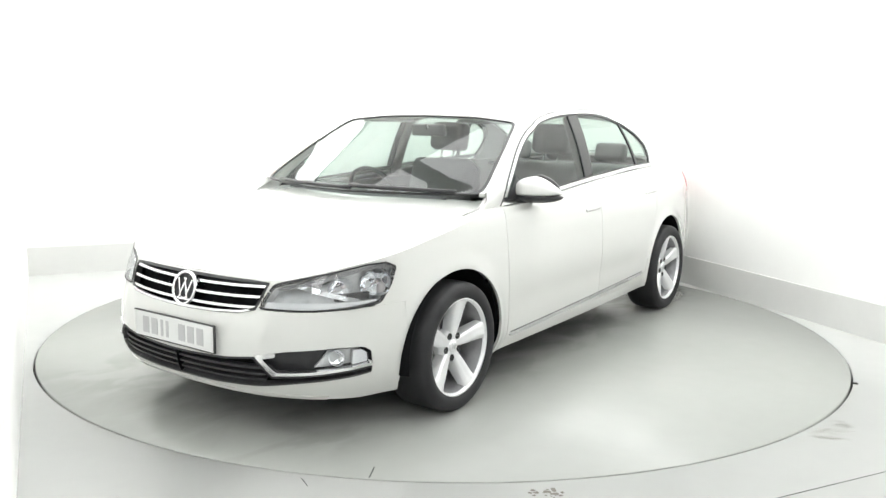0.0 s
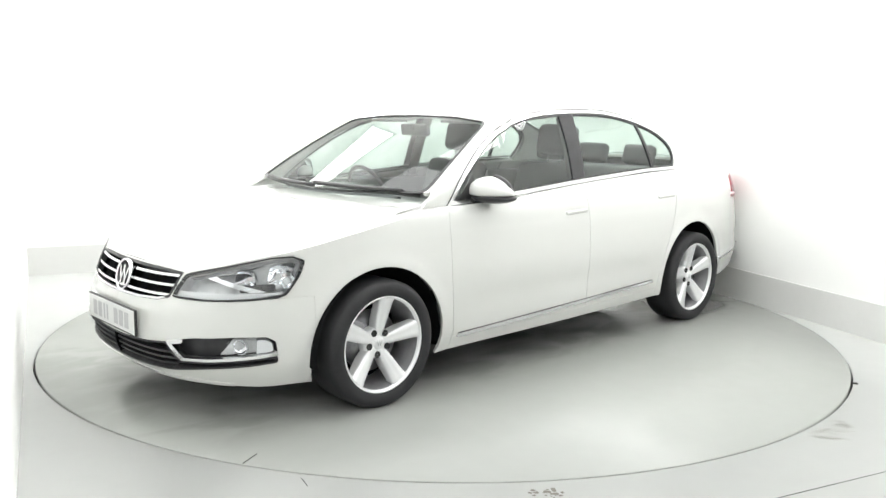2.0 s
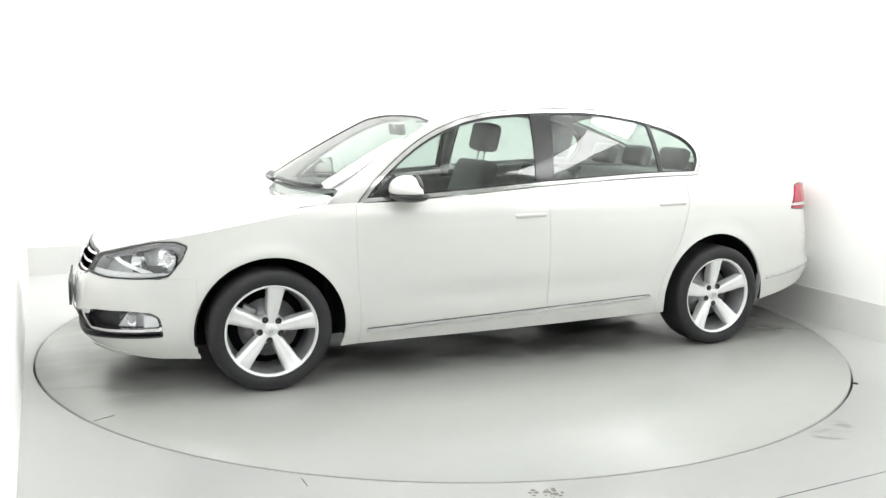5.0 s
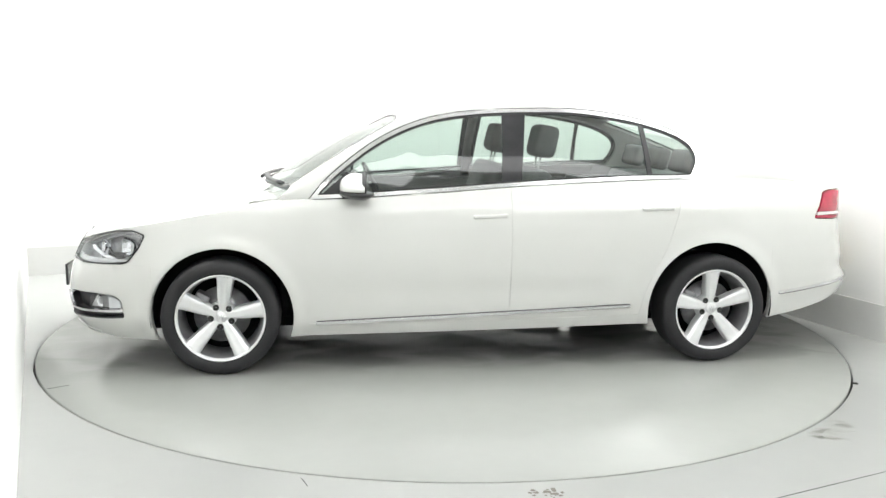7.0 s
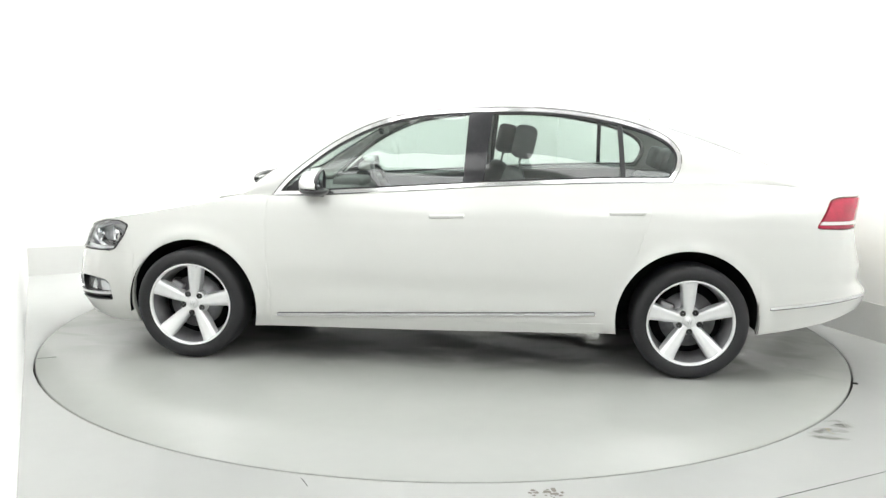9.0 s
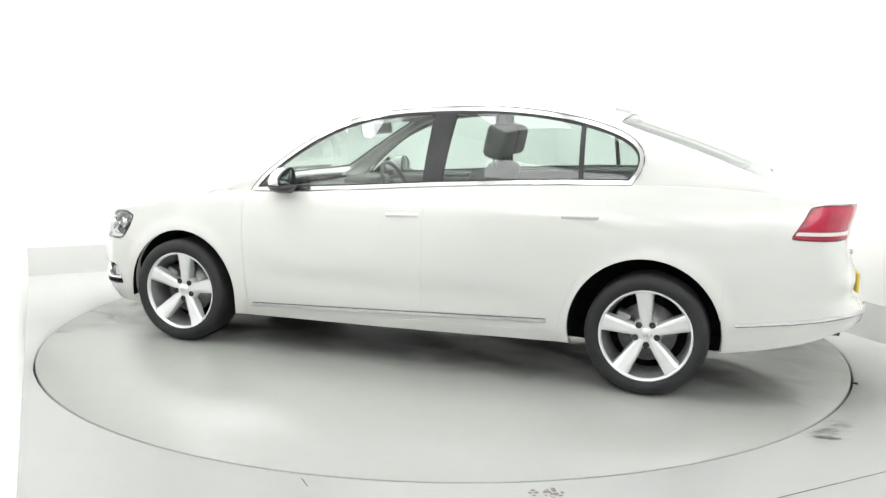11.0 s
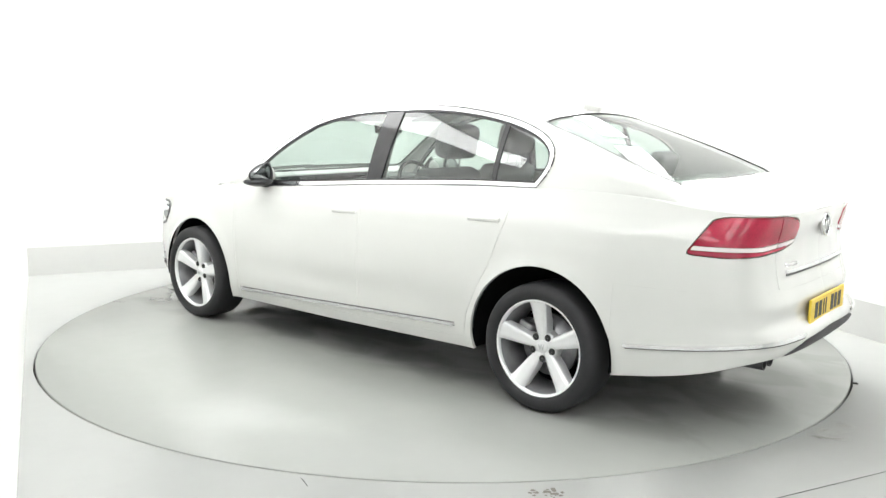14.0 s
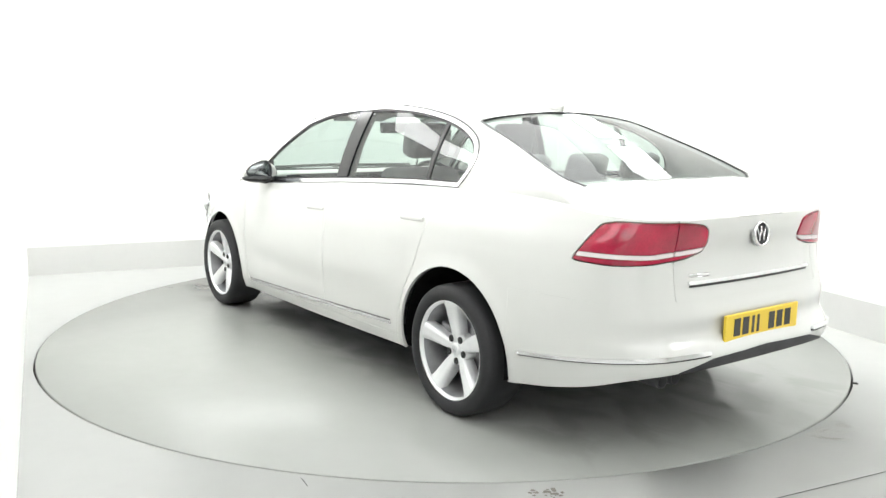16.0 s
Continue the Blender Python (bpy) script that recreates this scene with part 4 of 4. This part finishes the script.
def build_fittings(car):
    """Door handles, door mirrors, underside and wheel housings."""
    for side in (1, -1):
        for x, z in ((-0.058, 0.832), (-1.005, 0.872)):
            part("door_handle", moved(box(-0.095, 0.095, -0.011, 0.011, -0.011, 0.011, 0.0100, 4), pose(x, side * (0.855 if x > -0.5 else 0.839), z, 0, 2, 0)), PAINT, DOORS["front" if x > -0.5 else "rear"][0 if side > 0 else 1], "white pull door handle")
        bm = bmesh.new()
        bmesh.ops.create_uvsphere(bm, u_segments=28, v_segments=16, radius=1)
        for v in bm.verts:
            x, y, z = v.co
            v.co = Vector((0.085 * x - (0.03 * y), 0.132 * y * (1 if y > 0 else 0.9), 0.088 * (max(z, 0) ** 0.8 if z > 0 else 0.25 * z) * (1 - 0.5 * max(0, y + 0.1) ** 1.3)))
            if v.co.x < -0.035:
                v.co.x = -0.035 - 0.05 * (v.co.x + 0.035)
        mm = pose(0.655, side * 0.865, 0.972)
        flipm = Matrix.Diagonal((1, side, 1, 1))
        cap = part("door_mirror", moved(bm, mm @ flipm), PAINT, car, "white door mirror with a black foot")
        if side < 0:
            cap.data.flip_normals()
        low = bmesh.new()
        bmesh.ops.create_uvsphere(low, u_segments=24, v_segments=12, radius=1)
        for v in low.verts:
            x, y, z = v.co
            v.co = Vector((0.083 * x - 0.03 * y, 0.136 * y * (1 if y > 0 else 0.7), 0.036 * z * (0.35 if z > 0 else 1)))
        a = part("foot", moved(low, pose(0.655, side * 0.865, 0.957) @ flipm), TRIM, cap)
        part("stalk", moved(box(-0.05, 0.05, -0.09, 0.02, -0.022, 0.014, 0.01, 2), pose(0.68, side * 0.79, 0.945) @ flipm), TRIM, cap)
        rear = turned([(0.001, 0.0), (0.86, 0.0), (0.94, -0.9), (1.0, -0.6), (1.0, 0.4), (0.9, 1.0)], 36)
        for v in rear.verts:
            v.co = Vector((-0.040 + 0.012 * v.co.y, v.co.x * (0.108 if v.co.x * side > 0 else 0.060), v.co.z * (0.072 - 0.02 * v.co.x * side) + 0.024))
        part("mirror_housing", moved(rear, pose(0.655, side * 0.868, 0.968, 0, 0, -4 * side)), TRIM, cap)
        gl = turned([(0.001, 0.0), (0.98, 0.0), (1.0, 0.3), (1.0, 0.6)], 32)
        for v in gl.verts:
            v.co = Vector((-0.043 - 0.003 * (1 - v.co.y), v.co.x * (0.094 if v.co.x * side > 0 else 0.050), v.co.z * (0.060 - 0.018 * v.co.x * side) + 0.024))
        part("mirror_glass", moved(gl, pose(0.655, side * 0.872, 0.972, 0, 0, -4 * side)), DARKGLASS, cap)
        for ax, az, ar in (ARCH_F, ARCH_R):
            n = 28
            bm = bmesh.new()
            rows = []
            for k in range(n + 1):
                t = math.radians(-9 + 198 * k / n)
                c, s = math.cos(t), math.sin(t)
                rows.append([bm.verts.new((ax + (ar + d) * c, side * y, az + (ar + d) * s)) for d, y in ((0.004, 0.845), (0.012, 0.80), (0.0, 0.56), (-0.33, 0.55))])
            for a, b in zip(rows, rows[1:]):
                for k in range(3):
                    bm.faces.new((a[k], a[k + 1], b[k + 1], b[k]))
            part("wheel_liner", bm, LINER, car)
    under = box(-1.72, 2.02, -0.54, 0.54, 0.17, 0.29, 0.03, 2)
    part("underbody", under, LINER, car, "black underbody")
    part("floor_pan", box(-0.93, 0.95, -0.79, 0.79, 0.205, 0.27, 0.02, 2), LINER, car)
    part("rear_valance", box(-2.20, -1.70, -0.56, 0.56, 0.32, 0.39, 0.03, 2), LINER, car)
    part("bulkhead", box(1.0, 1.06, -0.72, 0.72, 0.27, 0.90, 0.01, 1), LINER, car)


def build_wheel():
    w = new("wheel")
    tyre = [(0.222, 0.095), (0.236, 0.112), (0.262, 0.1185), (0.283, 0.1135), (0.296, 0.102), (0.3015, 0.090), (0.3045, 0.06), (0.305, 0.0), (0.3045, -0.06), (0.3015, -0.090), (0.296, -0.102), (0.262, -0.1185), (0.225, -0.10)]
    part("tyre", turned(tyre, 72), RUBBER, w, "black low-profile tyre")
    rim = [(0.232, 0.096), (0.2315, 0.102), (0.229, 0.1055), (0.224, 0.1045), (0.218, 0.098), (0.216, 0.088)]
    r = part("rim", turned([(a, h) for a, h in rim], 72), ALLOY, w, "silver five-spoke alloy rim")
    part("barrel", turned([(0.216, 0.088), (0.207, 0.05), (0.195, -0.05), (0.20, -0.10), (0.222, -0.105)], 60), DARK_ALLOY, w, "inner rim barrel, its shadow put into the grey")
    for k in range(5):
        bm = bmesh.new()
        rows = []
        for rr, hw, top, deep in ((0.030, 0.022, 0.060, 0.0), (0.060, 0.0245, 0.065, 0.01), (0.085, 0.0285, 0.070, 0.014), (0.12, 0.0335, 0.077, 0.02), (0.16, 0.0375, 0.085, 0.035), (0.195, 0.0415, 0.092, 0.05), (0.217, 0.0465, 0.099, 0.06)):
            rows.append([bm.verts.new((x, y, rr)) for x, y in ((-hw * 1.10, deep), (-hw, top - 0.012), (-hw * 0.86, top - 0.003), (-hw * 0.28, top), (0, top - 0.0035), (hw * 0.28, top), (hw * 0.86, top - 0.003), (hw, top - 0.012), (hw * 1.10, deep))])
        for a, b in zip(rows, rows[1:]):
            for i in range(8):
                bm.faces.new((a[i], a[i + 1], b[i + 1], b[i]))
        bmesh.ops.recalc_face_normals(bm, faces=bm.faces[:])
        if sum((f.normal.y for f in bm.faces)) < 0:
            bmesh.ops.reverse_faces(bm, faces=bm.faces[:])
        part("spoke", moved(bm, pose(0, 0, 0, 0, 72 * k, 0)), ALLOY, w)
        a = math.radians(90 + 36 + 72 * k)
        hole = turned([(0.0165, 0.0600), (0.0158, 0.0640), (0.0135, 0.0634), (0.0120, 0.0625), (0.001, 0.0622)], 14)
        part("wheel_bolt", moved(hole, pose(0.056 * math.cos(a), 0, 0.056 * math.sin(a))), GAP, w)
    part("hub", turned([(0.001, 0.0600), (0.060, 0.0585), (0.074, 0.052), (0.078, 0.0), (0.078, -0.02)], 40), ALLOY, w)
    cap = part("centre_cap", turned([(0.001, 0.068), (0.026, 0.067), (0.030, 0.063), (0.031, 0.055)], 28), ALLOY, w, "silver centre cap with a raised emblem")
    for x, t in ((-0.010, -18), (-0.0035, 18), (0.0035, -18), (0.010, 18)):
        part("bar", moved(box(-0.0018, 0.0018, 0.066, 0.0695, -0.014, 0.014), pose(x, 0, 0, 0, t, 0)), HOUSING, w)
    part("brake_disc", turned([(0.001, 0.012), (0.075, 0.012), (0.08, 0.0), (0.148, 0.0), (0.148, -0.022), (0.08, -0.022)], 48), STEEL, w)
    part("caliper", moved(box(-0.055, 0.055, -0.05, 0.035, 0.095, 0.172, 0.012, 2), pose(0, 0, 0, 0, 68, 0)), STEEL, w)
    part("back_plate", turned([(0.001, -0.06), (0.20, -0.06), (0.20, -0.07)], 40), LINER, w)
    return w


def build_wheels(car):
    w = build_wheel()
    w.parent = car
    w.matrix_basis = pose(1.356, 0.769, 0.304, 0, -7, 0)
    for m in (pose(-1.356, 0.769, 0.304, 0, 4, 0), pose(1.356, -0.769, 0.304, 0, 0, 180), pose(-1.356, -0.769, 0.304, 0, 0, 180)):
        copy_thing(w, m)


def cushion(x0, x1, y0, y1, z0, z1, r=0.05):
    return box(x0, x1, y0, y1, z0, z1, r, 4)


def build_cabin(car):
    for y, dx in ((0.37, -0.045), (-0.37, 0.07)):
        seat = part("front_seat", moved(cushion(-0.26, 0.26, -0.25, 0.25, -0.08, 0.08, 0.06), pose(0.10 + dx, y, 0.48, 0, -6, 0)), CLOTH, car, "dark grey cloth front seat")
        part("backrest", moved(cushion(-0.065, 0.065, -0.245, 0.245, 0, 0.60, 0.06), pose(-0.17 + dx, y, 0.50, 0, -20, 0)), CLOTH, seat)
        part("head_restraint", moved(cushion(-0.062, 0.062, -0.135, 0.135, 0.0, 0.19, 0.05), pose(-0.395 + dx, y, 1.128, 0, -12, 0)), CLOTH, seat)
        for dy in (-0.05, 0.05):
            part("post", tube([(-0.372 + dx, y + dy, 1.03), (-0.40 + dx, y + dy, 1.16)], 0.007), CHROME, seat)
    bench = part("rear_seat", moved(cushion(-0.26, 0.26, -0.54, 0.54, -0.09, 0.09, 0.06), pose(-0.78, 0, 0.47, 0, -5, 0)), CLOTH, car, "dark grey cloth rear bench")
    part("backrest", moved(cushion(-0.07, 0.07, -0.54, 0.54, 0, 0.60, 0.06), pose(-1.03, 0, 0.46, 0, -24, 0)), CLOTH, bench)
    for y in (0.40, 0.0, -0.40):
        part("head_restraint", moved(cushion(-0.045, 0.045, -0.12, 0.12, 0.0, 0.14, 0.04), pose(-1.31, y, 1.045, 0, -16, 0)), CLOTH, bench)
    part("parcel_shelf", box(-1.82, -1.24, -0.62, 0.62, 0.985, 1.01, 0.01, 1), DASH, car)
    dash = part("dashboard", moved(join(cushion(0.58, 1.03, -0.70, 0.70, 0.62, 0.90, 0.06), cushion(0.60, 0.80, -0.58, -0.20, 0.86, 0.945, 0.04)), Matrix()), DASH, car, "dark grey dashboard")
    part("console", cushion(-0.15, 0.62, -0.11, 0.11, 0.30, 0.62, 0.04), DASH, car)
    prof = [(0.185 + 0.014 * math.cos(a), 0.014 * math.sin(a)) for a in np.linspace(0, 2 * math.pi, 11)]
    sw = part("steering_wheel", moved(turned(prof, 40, "z"), pose(0.47, -0.37, 0.87, 0, -64, 0)), TRIM, car, "black steering wheel")
    part("boss", moved(join(cushion(-0.06, 0.06, -0.075, 0.075, -0.03, 0.02, 0.02), cushion(-0.02, 0.02, -0.18, 0.18, -0.01, 0.01, 0.008)), pose(0.47, -0.37, 0.87, 0, -64, 0)), TRIM, sw)
    mir = part("interior_mirror", moved(cushion(-0.015, 0.015, -0.12, 0.12, -0.035, 0.035, 0.014), pose(0.42, 0, 1.275, 0, 10, 0)), TRIM, car, "black interior mirror")
    part("stalk", tube([(0.43, 0, 1.28), (0.455, 0, 1.308)], 0.01), TRIM, mir)
    for s in (1, -1):
        part("quarter_lining", box(-1.28, -0.935, s * 0.72 - 0.02, s * 0.72 + 0.02, 0.70, 0.955, 0.015, 2), DASH, car)
        part("door_card", box(-0.93, 0.90, s * 0.745 - 0.02, s * 0.745 + 0.02, 0.3, 0.93, 0.015, 2), DASH, car)
        part("pillar_lining", moved(tube([(-0.19, s * 0.735, 0.95), (-0.20, s * 0.655, 1.2), (-0.22, s * 0.585, 1.36)], 0.032), Matrix()), DASH, car)
        part("sun_visor", moved(cushion(-0.09, 0.09, -0.18, 0.18, -0.008, 0.008, 0.007), pose(0.27, s * 0.33, 1.345, 0, 14, 0)), HEADLINE, car)


def build_car():
    car = new("car")
    tagged(car, "white four-door saloon car standing on the turntable", "car")
    build_body(car)
    build_front(car)
    build_rear(car)
    build_fittings(car)
    build_wheels(car)
    build_cabin(car)
    return car


build_room()
table = build_turntable()
car = build_car()

# ---- what moves: the turntable turns and carries the car ----
TURN = [(0.0, 235.4), (0.5, 233.0), (1.0, 230.05), (1.5, 226.65)] + [(2.0 + 0.5 * k, 223.2 - 6.886 * 0.5 * k) for k in range(29)]


def motions():
    rows, rows_t = [], []
    for t, a in TURN:
        c, s = math.cos(radians(a)), math.sin(radians(a))
        x, y = -CAR_OFF[0], -CAR_OFF[1]
        rows.append((t, pose(c * x - s * y, s * x + c * y, 0.0, 0, 0, a)))
        rows_t.append((t, pose(0, 0, 0, 0, 0, a)))
    walk(car, rows)
    walk(table, rows_t)


motions()
